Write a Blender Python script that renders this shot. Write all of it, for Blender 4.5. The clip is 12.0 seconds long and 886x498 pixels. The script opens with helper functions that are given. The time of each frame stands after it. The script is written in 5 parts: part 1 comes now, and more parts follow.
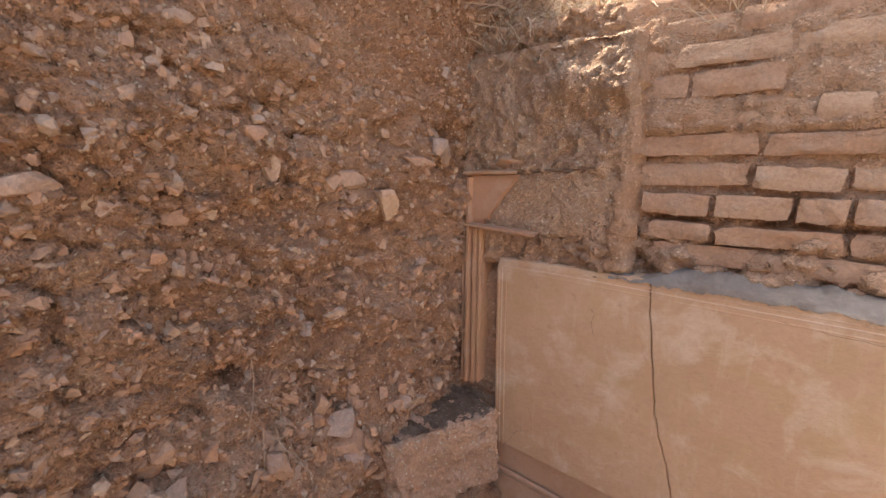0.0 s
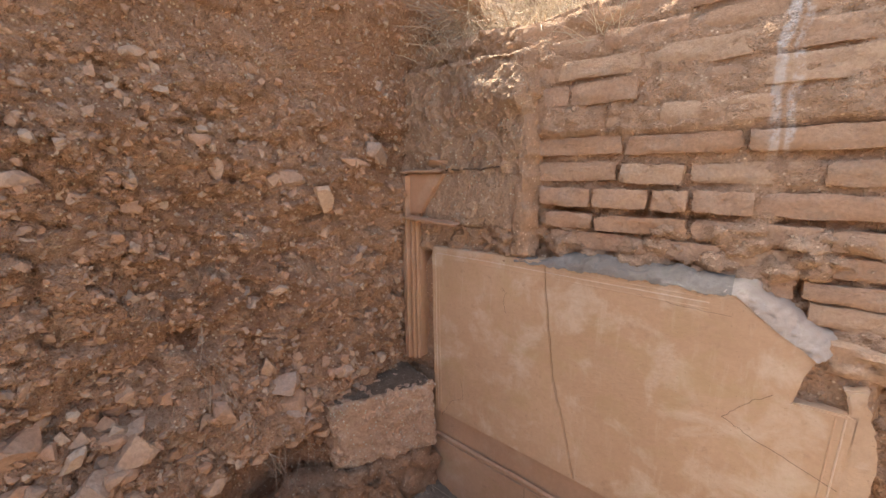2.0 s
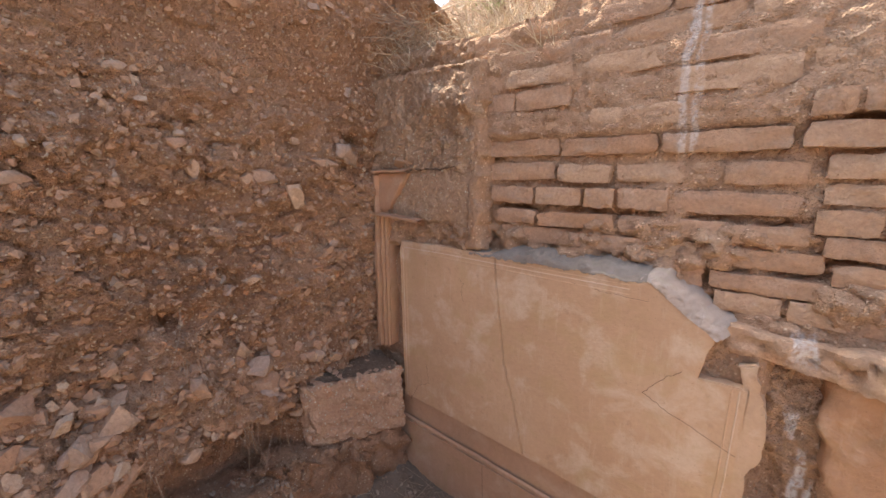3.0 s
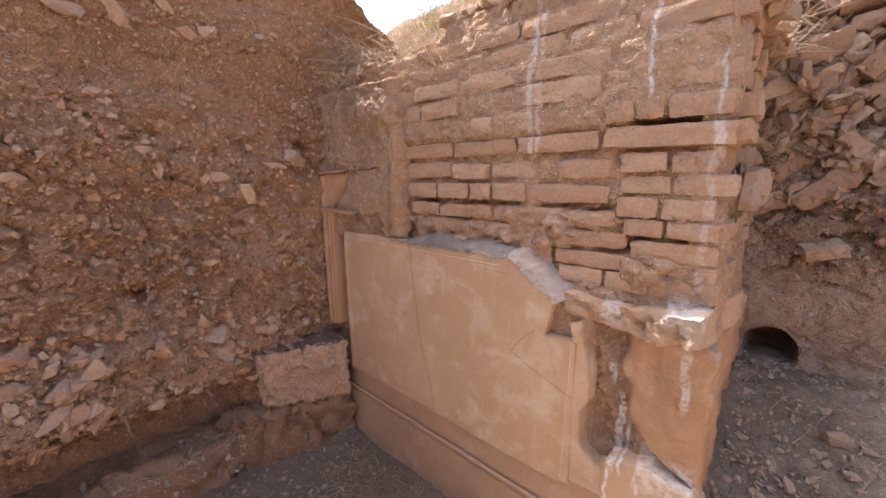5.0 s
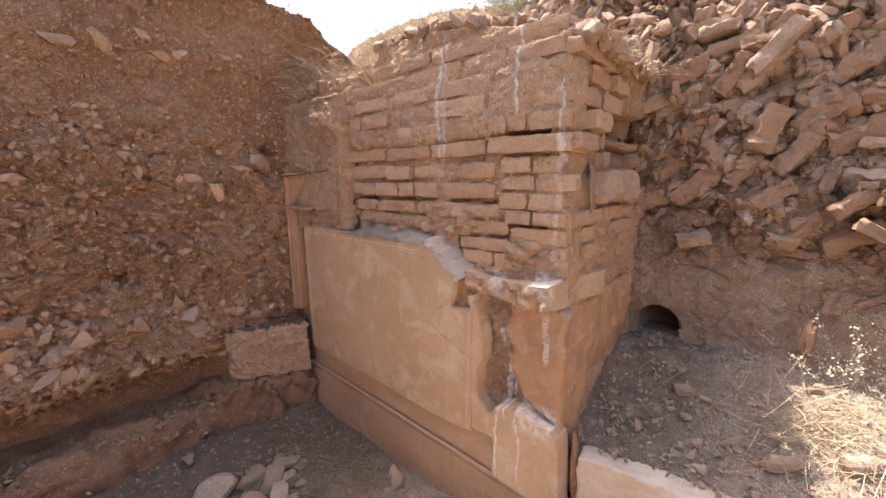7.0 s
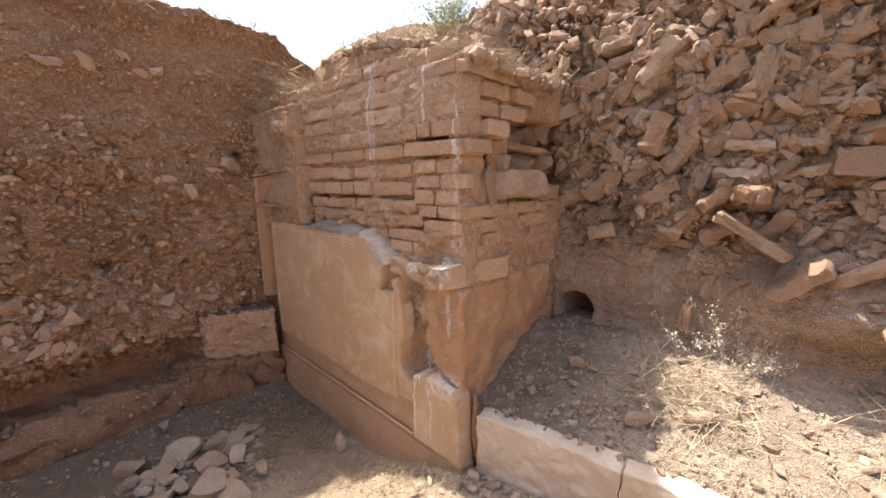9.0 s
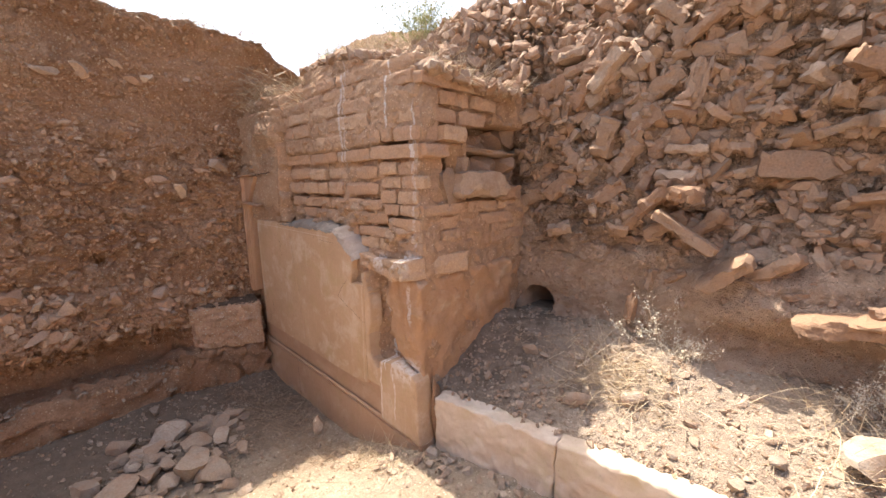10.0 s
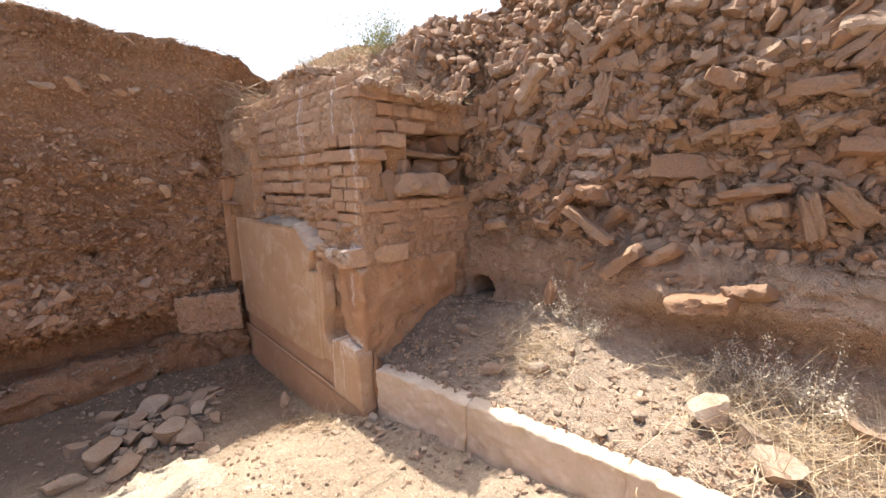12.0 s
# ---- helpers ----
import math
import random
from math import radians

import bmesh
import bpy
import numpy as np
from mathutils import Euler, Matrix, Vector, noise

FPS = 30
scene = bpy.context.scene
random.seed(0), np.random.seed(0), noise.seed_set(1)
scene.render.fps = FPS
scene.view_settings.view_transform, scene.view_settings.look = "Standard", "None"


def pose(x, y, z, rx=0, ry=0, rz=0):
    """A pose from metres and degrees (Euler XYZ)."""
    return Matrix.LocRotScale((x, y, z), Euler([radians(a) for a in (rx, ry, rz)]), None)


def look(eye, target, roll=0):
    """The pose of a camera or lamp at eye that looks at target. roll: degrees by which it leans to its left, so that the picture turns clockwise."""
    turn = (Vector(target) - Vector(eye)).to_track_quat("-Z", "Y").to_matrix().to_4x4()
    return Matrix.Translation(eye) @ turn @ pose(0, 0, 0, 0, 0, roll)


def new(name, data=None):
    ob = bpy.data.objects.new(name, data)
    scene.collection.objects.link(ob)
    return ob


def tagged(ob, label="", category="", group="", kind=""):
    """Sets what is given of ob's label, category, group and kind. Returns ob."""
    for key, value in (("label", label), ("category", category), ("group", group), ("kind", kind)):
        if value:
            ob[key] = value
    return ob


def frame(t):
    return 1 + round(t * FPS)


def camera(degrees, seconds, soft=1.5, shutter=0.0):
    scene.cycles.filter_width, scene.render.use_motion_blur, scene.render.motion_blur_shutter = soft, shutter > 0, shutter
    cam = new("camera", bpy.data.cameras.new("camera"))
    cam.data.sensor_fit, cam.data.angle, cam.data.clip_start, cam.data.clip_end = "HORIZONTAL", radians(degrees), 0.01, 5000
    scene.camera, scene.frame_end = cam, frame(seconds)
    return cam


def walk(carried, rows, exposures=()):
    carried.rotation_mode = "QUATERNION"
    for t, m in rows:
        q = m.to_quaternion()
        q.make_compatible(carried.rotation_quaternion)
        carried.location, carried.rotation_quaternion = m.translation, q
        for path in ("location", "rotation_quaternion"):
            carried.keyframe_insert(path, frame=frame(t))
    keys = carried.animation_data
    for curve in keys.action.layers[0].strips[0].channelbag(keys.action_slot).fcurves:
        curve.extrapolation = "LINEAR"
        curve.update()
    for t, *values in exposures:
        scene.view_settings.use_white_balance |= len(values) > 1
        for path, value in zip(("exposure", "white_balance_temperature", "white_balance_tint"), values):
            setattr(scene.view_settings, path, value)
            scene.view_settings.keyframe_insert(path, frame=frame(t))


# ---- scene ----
cam = camera(97.4, 12.0)
PATH = [
    (0, (0.147, -0.037, 1.696), (-1.015, 1.539, 1.291), 0.4),
    (0.5, (0.245, -0.025, 1.69), (-0.943, 1.533, 1.292), 0.2),
    (1, (0.343, -0.019, 1.687), (-0.861, 1.528, 1.293), 0.1),
    (1.5, (0.452, -0.011, 1.69), (-0.764, 1.525, 1.291), 0.1),
    (2, (0.56, -0.022, 1.684), (-0.652, 1.52, 1.291), -0.0),
    (2.5, (0.69, -0.018, 1.689), (-0.531, 1.515, 1.291), 0.0),
    (3, (0.8, -0.012, 1.683), (-0.431, 1.515, 1.29), -0.0),
    (5, (1.357, 0.034, 1.658), (0.066, 1.516, 1.286), -0.5),
    (5.5, (1.477, 0.031, 1.651), (0.184, 1.513, 1.285), -0.5),
    (6, (1.61, 0.021, 1.645), (0.318, 1.504, 1.285), -0.5),
    (6.5, (1.747, -0.006, 1.647), (0.466, 1.488, 1.288), -0.4),
    (7, (1.844, 0.015, 1.64), (0.551, 1.499, 1.286), -0.5),
    (9, (2.348, 0.088, 1.628), (1.018, 1.541, 1.279), -0.7),
    (9.5, (2.486, 0.101, 1.634), (1.152, 1.548, 1.28), -0.7),
    (10, (2.613, 0.11, 1.637), (1.275, 1.553, 1.282), -0.7),
    (10.5, (2.737, 0.118, 1.638), (1.398, 1.56, 1.282), -0.8),
    (11, (2.856, 0.133, 1.635), (1.51, 1.57, 1.282), -0.8),
    (11.5, (2.981, 0.145, 1.633), (1.629, 1.576, 1.28), -0.9),
    (12, (3.096, 0.156, 1.632), (1.737, 1.58, 1.279), -0.9),
]
EXPOSURES = [(0.0, 2.06, 6600, 9), (1.5, 2.1, 6550, 4), (3.0, 1.88, 6450, 8), (6.0, 1.82, 6500, 13), (9.0, 1.52, 6550, 7), (9.6, 1.72, 6700, 6), (10.2, 1.62, 6650, 10), (11.0, 1.48, 6550, 9), (12.0, 1.42, 6550, 9)]
walk(cam, [(t, look(eye, target, roll)) for t, eye, target, roll in PATH], EXPOSURES)

# ---- light ----
SUN = Vector((-0.47, 0.105, 1.0)).normalized()          # the way to the sun
sky_world = bpy.data.worlds.new("sky")
sky_world.use_nodes = True
scene.world = sky_world
_n = sky_world.node_tree
_sky = _n.nodes.new("ShaderNodeTexSky")
_sky.sky_type, _sky.sun_disc = "NISHITA", False
_sky.sun_elevation = math.asin(SUN.z)
_sky.sun_rotation = math.atan2(SUN.x, SUN.y)
_sky.air_density, _sky.dust_density, _sky.ozone_density = 1.0, 4.0, 0.6
_n.links.new(_sky.outputs[0], _n.nodes["Background"].inputs[0])
_n.nodes["Background"].inputs[1].default_value = 0.13
sun = new("sun", bpy.data.lights.new("sun", "SUN"))
sun.data.energy, sun.data.angle, sun.data.color = 3.3, radians(0.6), (1.0, 0.93, 0.83)
sun.matrix_world = look((0, 0, 8), Vector((0, 0, 8)) - SUN)


# ---- materials ----
class Nodes:
    """A short way to write a node material."""

    def __init__(self, name, rough=0.9, spec=0.25):
        self.mat = bpy.data.materials.new(name)
        self.mat.use_nodes = True
        self.t = self.mat.node_tree
        self.bsdf = self.t.nodes["Principled BSDF"]
        self.bsdf.inputs["Roughness"].default_value = rough
        self.bsdf.inputs["Specular IOR Level"].default_value = spec
        self.pos = self.node("ShaderNodeNewGeometry").outputs["Position"]

    def node(self, kind, **inputs):
        n = self.t.nodes.new(kind)
        for k, v in inputs.items():
            self.put(n.inputs[k], v)
        return n

    def put(self, socket, v):
        if isinstance(v, bpy.types.NodeSocket):
            self.t.links.new(v, socket)
        else:
            socket.default_value = v

    def noise(self, scale, detail=5, rough=0.6, vec=None, dist=0.0):
        n = self.node("ShaderNodeTexNoise", Scale=scale, Detail=detail, Roughness=rough, Distortion=dist)
        self.put(n.inputs["Vector"], vec or self.pos)
        return n.outputs[0]

    def cells(self, scale, vec=None, out="Distance"):
        n = self.node("ShaderNodeTexVoronoi", Scale=scale)
        self.put(n.inputs["Vector"], vec or self.pos)
        return n.outputs[out]

    def ramp(self, fac, *stops):
        n = self.node("ShaderNodeValToRGB", Fac=fac)
        e = n.color_ramp.elements
        while len(e) < len(stops):
            e.new(0.5)
        for s, (p, c) in zip(e, stops):
            s.position, s.color = p, (*c, 1) if isinstance(c, tuple) else (c, c, c, 1)
        return n.outputs[0]

    def mix(self, fac, a, b, blend="MIX"):
        n = self.node("ShaderNodeMix")
        n.data_type, n.blend_type = "RGBA", blend
        self.put(n.inputs[0], fac)
        for i, v in ((6, a), (7, b)):
            self.put(n.inputs[i], (*v, 1) if isinstance(v, tuple) else v)
        return n.outputs[2]

    def math(self, op, a, b=0.0, clamp=False):
        n = self.node("ShaderNodeMath")
        n.operation, n.use_clamp = op, clamp
        self.put(n.inputs[0], a), self.put(n.inputs[1], b)
        return n.outputs[0]

    def xyz(self):
        return self.node("ShaderNodeSeparateXYZ", Vector=self.pos).outputs

    def span(self, v, lo, hi, soft):
        """1 where lo < v < hi, with soft ends."""
        a = self.node("ShaderNodeMapRange", Value=v, **{"From Min": lo - soft, "From Max": lo + soft}).outputs[0]
        b = self.node("ShaderNodeMapRange", Value=v, **{"From Min": hi - soft, "From Max": hi + soft}).outputs[0]
        return self.math("SUBTRACT", a, b, True)

    def island(self):
        return self.node("ShaderNodeNewGeometry").outputs["Random Per Island"]

    def own(self):
        return self.node("ShaderNodeObjectInfo").outputs["Random"]

    def lime_runs(self, col):
        """Lime that has run down the south face in streaks."""
        x, y, z = self.xyz()
        wob = self.math("MULTIPLY", self.math("SUBTRACT", self.noise(9, 2), 0.5), 0.05)
        sx = self.math("ADD", x, wob)
        streak = None
        for x0, w, lo, hi, k in ((0.585, 0.012, 1.72, 2.3, 0.55), (0.62, 0.009, 1.74, 2.25, 0.6), (1.0, 0.006, 1.9, 2.28, 1.0), (1.195, 0.005, 1.82, 2.0, 0.85), (1.195, 0.013, 1.71, 1.82, 0.75), (1.19, 0.011, 1.28, 1.71, 0.4), (0.95, 0.03, 1.16, 1.23, 0.9),
                                 (1.17, 0.06, 1.19, 1.26, 0.8), (1.19, 0.013, 0.9, 1.1, 0.5), (0.955, 0.014, 0.9, 0.99, 0.9), (0.995, 0.012, 0.62, 0.86, 0.95), (1.025, 0.006, 0.62, 0.76, 0.95), (0.985, 0.005, 0.3, 0.66, 0.9), (1.1, 0.004, 0.34, 0.62, 0.8), (1.16, 0.08, 0.6, 0.7, 0.6)):
            s = self.math("MULTIPLY", self.span(sx, x0 - w, x0 + w, 0.004), self.span(z, lo, hi, 0.02))
            s = self.math("MULTIPLY", s, k)
            streak = s if streak is None else self.math("MAXIMUM", streak, s)
        patchy = self.math("MULTIPLY", streak, self.ramp(self.noise(30, 5, 0.7), (0.4, 0.08), (0.54, 1.0)))
        return self.mix(self.math("MULTIPLY", patchy, self.span(y, 1.2, 1.56, 0.02)), col, (0.78, 0.73, 0.68))

    def done(self, colour, *bumps):
        self.put(self.bsdf.inputs["Base Color"], colour)
        last = None
        for h, dist, strength in bumps:
            b = self.node("ShaderNodeBump", Height=h, Distance=dist, Strength=strength)
            if last:
                self.put(b.inputs["Normal"], last)
            last = b.outputs[0]
        if last:
            self.put(self.bsdf.inputs["Normal"], last)
        return self.mat


def earth(name, a, b, pale, grit=1.0, runs=False, dark_west=None, clay=None):
    m = Nodes(name, 0.95, 0.1)
    big, mid, fine = m.noise(1.7, 4), m.noise(11, 6, 0.65), m.noise(70, 6, 0.7)
    col = m.mix(m.ramp(big, (0.38, 0.0), (0.62, 1.0)), a, b)
    col = m.mix(m.ramp(mid, (0.52, 0.0), (0.72, 0.55)), col, pale)
    grain = m.cells(160)
    col = m.mix(m.ramp(grain, (0.05, 0.45), (0.22, 0.0)), col, m.mix(m.noise(35, 1), pale, tuple(0.5 * v for v in a)))
    chips = m.node("ShaderNodeTexVoronoi", Scale=75.0, Vector=m.pos)
    rare = m.node("ShaderNodeSeparateColor", Color=chips.outputs["Color"]).outputs[0]
    chip = m.math("MULTIPLY", m.ramp(rare, (0.8, 0.0), (0.83, 1.0)), m.ramp(chips.outputs["Distance"], (0.22, 1.0), (0.38, 0.0)))
    col = m.mix(m.math("MULTIPLY", chip, 0.8), col, tuple(min(1.35 * v, 0.75) for v in pale))
    col = m.mix(0.5, col, m.ramp(fine, (0.25, 0.25), (0.75, 0.8)), "OVERLAY")
    if dark_west:                                            # a darker soil colour on the low-x side of a ragged line
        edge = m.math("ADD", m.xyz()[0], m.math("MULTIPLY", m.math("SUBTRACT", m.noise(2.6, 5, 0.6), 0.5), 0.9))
        dark = m.node("ShaderNodeMapRange", Value=edge, **{"From Min": dark_west[0], "From Max": dark_west[0] - 0.35}).outputs[0]
        col = m.mix(m.math("MULTIPLY", dark, 0.85), col, m.mix(m.ramp(mid, (0.4, 0.0), (0.65, 1.0)), (0.18, 0.132, 0.096), dark_west[1]))
    if clay:                                             # a bed of paler clay up to a wavering height
        high = m.math("ADD", m.xyz()[2], m.math("MULTIPLY", m.math("SUBTRACT", m.noise(2.2, 5, 0.6), 0.5), 0.7))
        bed = m.node("ShaderNodeMapRange", Value=high, **{"From Min": clay[0] + 0.12, "From Max": clay[0] - 0.12}).outputs[0]
        col = m.mix(m.math("MULTIPLY", bed, 0.75), col, m.mix(m.ramp(mid, (0.4, 0.0), (0.65, 1.0)), clay[1], clay[2]))
    if runs:
        col = m.lime_runs(col)
    return m.done(col, (mid, 0.03 * grit, 0.9), (fine, 0.009 * grit, 1.0), (grain, 0.006 * grit, 0.9), (chip, 0.004, 0.6))


def stone(name, palette, islands=True, bump=1.0):
    m = Nodes(name, 0.85, 0.25)
    pick = m.island() if islands else m.own()
    col = m.ramp(pick, *[(i / len(palette), c) for i, c in enumerate(palette)])
    mid, fine = m.noise(14, 6, 0.65), m.noise(90, 5, 0.7)
    col = m.mix(m.ramp(mid, (0.42, 0.0), (0.7, 0.6)), col, (0.36, 0.21, 0.125))
    col = m.mix(0.4, col, m.ramp(fine, (0.25, 0.25), (0.75, 0.8)), "OVERLAY")
    return m.done(col, (mid, 0.016 * bump, 0.9), (fine, 0.006 * bump, 1.0))


EARTH_W = earth("red_earth", (0.4, 0.225, 0.132), (0.49, 0.292, 0.178), (0.6, 0.42, 0.285), 1.4)
GRIT = earth("gritty_plaster", (0.52, 0.335, 0.215), (0.58, 0.39, 0.255), (0.66, 0.5, 0.36), 1.2)
PITTED = earth("pitted_limestone", (0.62, 0.385, 0.25), (0.68, 0.44, 0.295), (0.74, 0.57, 0.43), 1.3)
EARTH_N = earth("brown_earth", (0.32, 0.207, 0.134), (0.375, 0.25, 0.166), (0.5, 0.365, 0.26), 1.3, False, None, (1.28, (0.52, 0.362, 0.255), (0.61, 0.46, 0.345)))
EARTH_F = earth("floor_earth", (0.29, 0.205, 0.14), (0.37, 0.272, 0.188), (0.47, 0.37, 0.265))
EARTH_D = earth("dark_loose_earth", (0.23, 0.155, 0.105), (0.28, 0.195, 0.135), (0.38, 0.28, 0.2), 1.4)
MORTAR = earth("clay_mortar", (0.42, 0.258, 0.158), (0.48, 0.31, 0.198), (0.56, 0.405, 0.28), 0.8, True)
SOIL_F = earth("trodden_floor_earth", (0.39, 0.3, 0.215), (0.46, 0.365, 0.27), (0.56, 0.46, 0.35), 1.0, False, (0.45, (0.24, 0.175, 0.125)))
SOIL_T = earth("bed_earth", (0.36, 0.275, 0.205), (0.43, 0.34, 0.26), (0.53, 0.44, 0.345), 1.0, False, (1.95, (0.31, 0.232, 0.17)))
STONE_W = stone("earthy_stone", [(0.46, 0.27, 0.16), (0.5, 0.325, 0.21), (0.43, 0.245, 0.145), (0.56, 0.4, 0.27), (0.4, 0.28, 0.2), (0.48, 0.28, 0.17)])
STONE_WO = stone("earthy_stone_single", [(0.47, 0.29, 0.185), (0.54, 0.37, 0.25), (0.44, 0.26, 0.16), (0.58, 0.42, 0.29), (0.42, 0.31, 0.235), (0.5, 0.3, 0.185)], False)
STONE_N = stone("rubble_stone", [(0.36, 0.24, 0.16), (0.41, 0.288, 0.205), (0.34, 0.216, 0.143), (0.47, 0.348, 0.254), (0.33, 0.235, 0.17), (0.39, 0.246, 0.158)])
STONE_NO = stone("rubble_stone_single", [(0.31, 0.205, 0.137), (0.37, 0.256, 0.177), (0.31, 0.193, 0.126), (0.46, 0.34, 0.247), (0.3, 0.208, 0.15), (0.335, 0.205, 0.13)], False)
GRAVEL = stone("grey_gravel", [(0.37, 0.28, 0.205), (0.43, 0.33, 0.245), (0.33, 0.24, 0.17), (0.49, 0.39, 0.295), (0.4, 0.27, 0.18), (0.41, 0.32, 0.24)])
GRAVEL_O = stone("grey_stone_single", [(0.35, 0.275, 0.21), (0.4, 0.32, 0.25), (0.33, 0.255, 0.19), (0.46, 0.375, 0.295), (0.38, 0.285, 0.21)], False)


def brick_material():
    m = Nodes("weathered_mud_brick", 0.92, 0.15)
    col = m.ramp(m.own(), (0.0, (0.49, 0.295, 0.178)), (0.3, (0.54, 0.345, 0.218)), (0.6, (0.5, 0.315, 0.205)), (0.85, (0.58, 0.385, 0.25)))
    mid, fine = m.noise(13, 6, 0.7), m.noise(85, 6, 0.7)
    col = m.mix(m.ramp(mid, (0.5, 0.0), (0.75, 0.7)), col, (0.42, 0.33, 0.25))
    col = m.mix(m.ramp(m.noise(5, 4), (0.55, 0.0), (0.75, 0.5)), col, (0.36, 0.2, 0.115))
    col = m.mix(0.4, col, m.ramp(fine, (0.25, 0.25), (0.75, 0.8)), "OVERLAY")
    col = m.lime_runs(col)
    return m.done(col, (mid, 0.022, 1.0), (fine, 0.008, 1.0))


BRICK = brick_material()


def plaster_material(name, a, b, pale, marks=0.6, bump=1.0, runs=False):
    m = Nodes(name, 0.75, 0.3)
    big, mid, fine = m.noise(2.2, 5, 0.6), m.noise(7, 7, 0.62, dist=0.4), m.noise(60, 5, 0.7)
    col = m.mix(m.ramp(big, (0.4, 0.0), (0.62, 1.0)), a, b)
    col = m.mix(m.ramp(mid, (0.52, 0.0), (0.68, marks)), col, pale)
    col = m.mix(m.ramp(m.noise(23, 6, 0.7), (0.6, 0.0), (0.75, 0.5)), col, tuple(0.62 * v for v in a))
    col = m.mix(0.14, col, m.ramp(fine, (0.25, 0.25), (0.75, 0.8)), "OVERLAY")
    col = m.mix(m.ramp(m.noise(4.3, 7, 0.7, dist=1.2), (0.5, 0.0), (0.66, 0.38)), col, (a[0] * 0.92, a[1] * 1.02, a[2] * 0.8))
    col = m.mix(m.ramp(m.noise(140, 3, 0.6), (0.66, 0.0), (0.72, 0.45)), col, tuple(0.45 * v for v in a))
    scuff = m.noise(1.0, 6, 0.75, m.node("ShaderNodeMapping", Vector=m.pos, Scale=(38.0, 10.0, 5.0)).outputs[0])
    col = m.mix(m.ramp(scuff, (0.56, 0.0), (0.7, 0.3)), col, pale)
    if runs:
        col = m.lime_runs(col)
    return m.done(col, (mid, 0.006 * bump, 0.5), (fine, 0.0015 * bump, 0.6))


PAINT = plaster_material("painted_plaster", (0.5, 0.325, 0.198), (0.555, 0.372, 0.234), (0.65, 0.52, 0.385), 0.7, 1.6)
DADO = plaster_material("ochre_dado_plaster", (0.43, 0.265, 0.165), (0.48, 0.305, 0.195), (0.56, 0.42, 0.3), 0.4)
TERRA = plaster_material("terracotta_moulding", (0.43, 0.25, 0.15), (0.48, 0.29, 0.18), (0.56, 0.4, 0.28), 0.5, 3.0)
ROUGHCAST = plaster_material("rough_grey_plaster", (0.33, 0.235, 0.16), (0.4, 0.29, 0.2), (0.44, 0.33, 0.23), 0.5, 5.0)
ORANGE = plaster_material("orange_stone", (0.42, 0.235, 0.13), (0.5, 0.31, 0.185), (0.6, 0.46, 0.33), 0.5, 8.0, True)
FILLET = plaster_material("pale_cement", (0.4, 0.315, 0.25), (0.46, 0.375, 0.305), (0.56, 0.48, 0.41), 0.6, 3.0)
CEMENT = plaster_material("grey_cement_fillet", (0.2, 0.165, 0.135), (0.25, 0.21, 0.175), (0.33, 0.285, 0.24), 0.6, 4.0)
LIME = plaster_material("pale_lime_plaster", (0.56, 0.4, 0.275), (0.62, 0.46, 0.33), (0.72, 0.62, 0.52), 0.6, 2.0, True)
MARBLE = plaster_material("cream_limestone", (0.56, 0.43, 0.32), (0.62, 0.5, 0.39), (0.74, 0.64, 0.53), 0.6)
DARK = plaster_material("crack_shadow_dirt", (0.13, 0.08, 0.05), (0.16, 0.1, 0.06), (0.2, 0.13, 0.09))


def straw_material(name, a, b):
    m = Nodes(name, 0.7, 0.3)
    return m.done(m.mix(m.island(), a, b))


STRAW = straw_material("dry_straw", (0.45, 0.34, 0.21), (0.68, 0.56, 0.4))
DRIP = plaster_material("streaked_ochre_plaster", (0.5, 0.33, 0.205), (0.56, 0.39, 0.255), (0.66, 0.53, 0.41), 0.6, 2.5, True)
TWIG = straw_material("dry_root", (0.3, 0.2, 0.13), (0.45, 0.33, 0.22))
GREEN = straw_material("green_leaf", (0.24, 0.25, 0.09), (0.5, 0.49, 0.24))
DUST = earth("pale_lime_dust", (0.5, 0.42, 0.32), (0.58, 0.49, 0.385), (0.66, 0.58, 0.47))
PALE = straw_material("pale_dry_weed", (0.6, 0.52, 0.4), (0.78, 0.7, 0.56))


# ---- shared shapes ----
def lattice(ix, iy, iz, seed):
    h = (ix * 374761393 + iy * 668265263 + iz * 2147483647 + seed * 1274126177) & 0xFFFFFFFF
    h = ((h ^ (h >> 13)) * 1274126177) & 0xFFFFFFFF
    return ((h ^ (h >> 16)) & 0xFFFF) / 65535.0


def vnoise(x, y, z=0.0, seed=0):
    """Smooth noise in 0..1 on arrays."""
    x, y, z = np.broadcast_arrays(np.asarray(x, float), np.asarray(y, float), np.asarray(z, float))
    fx, fy, fz = np.floor(x), np.floor(y), np.floor(z)
    ix, iy, iz = fx.astype(np.int64), fy.astype(np.int64), fz.astype(np.int64)
    u, v, w = [(t * t * (3 - 2 * t)) for t in (x - fx, y - fy, z - fz)]
    out = 0
    for a in (0, 1):
        for b in (0, 1):
            for c in (0, 1):
                out = out + lattice(ix + a, iy + b, iz + c, seed) * (u if a else 1 - u) * (v if b else 1 - v) * (w if c else 1 - w)
    return out


def fbm(x, y, z=0.0, octaves=4, seed=0, gain=0.5):
    """Layered noise about 0."""
    out, amp = 0, 1.0
    for o in range(octaves):
        out = out + amp * (vnoise(np.asarray(x) * 2 ** o, np.asarray(y) * 2 ** o, np.asarray(z) * 2 ** o, seed + o) - 0.5)
        amp *= gain
    return out


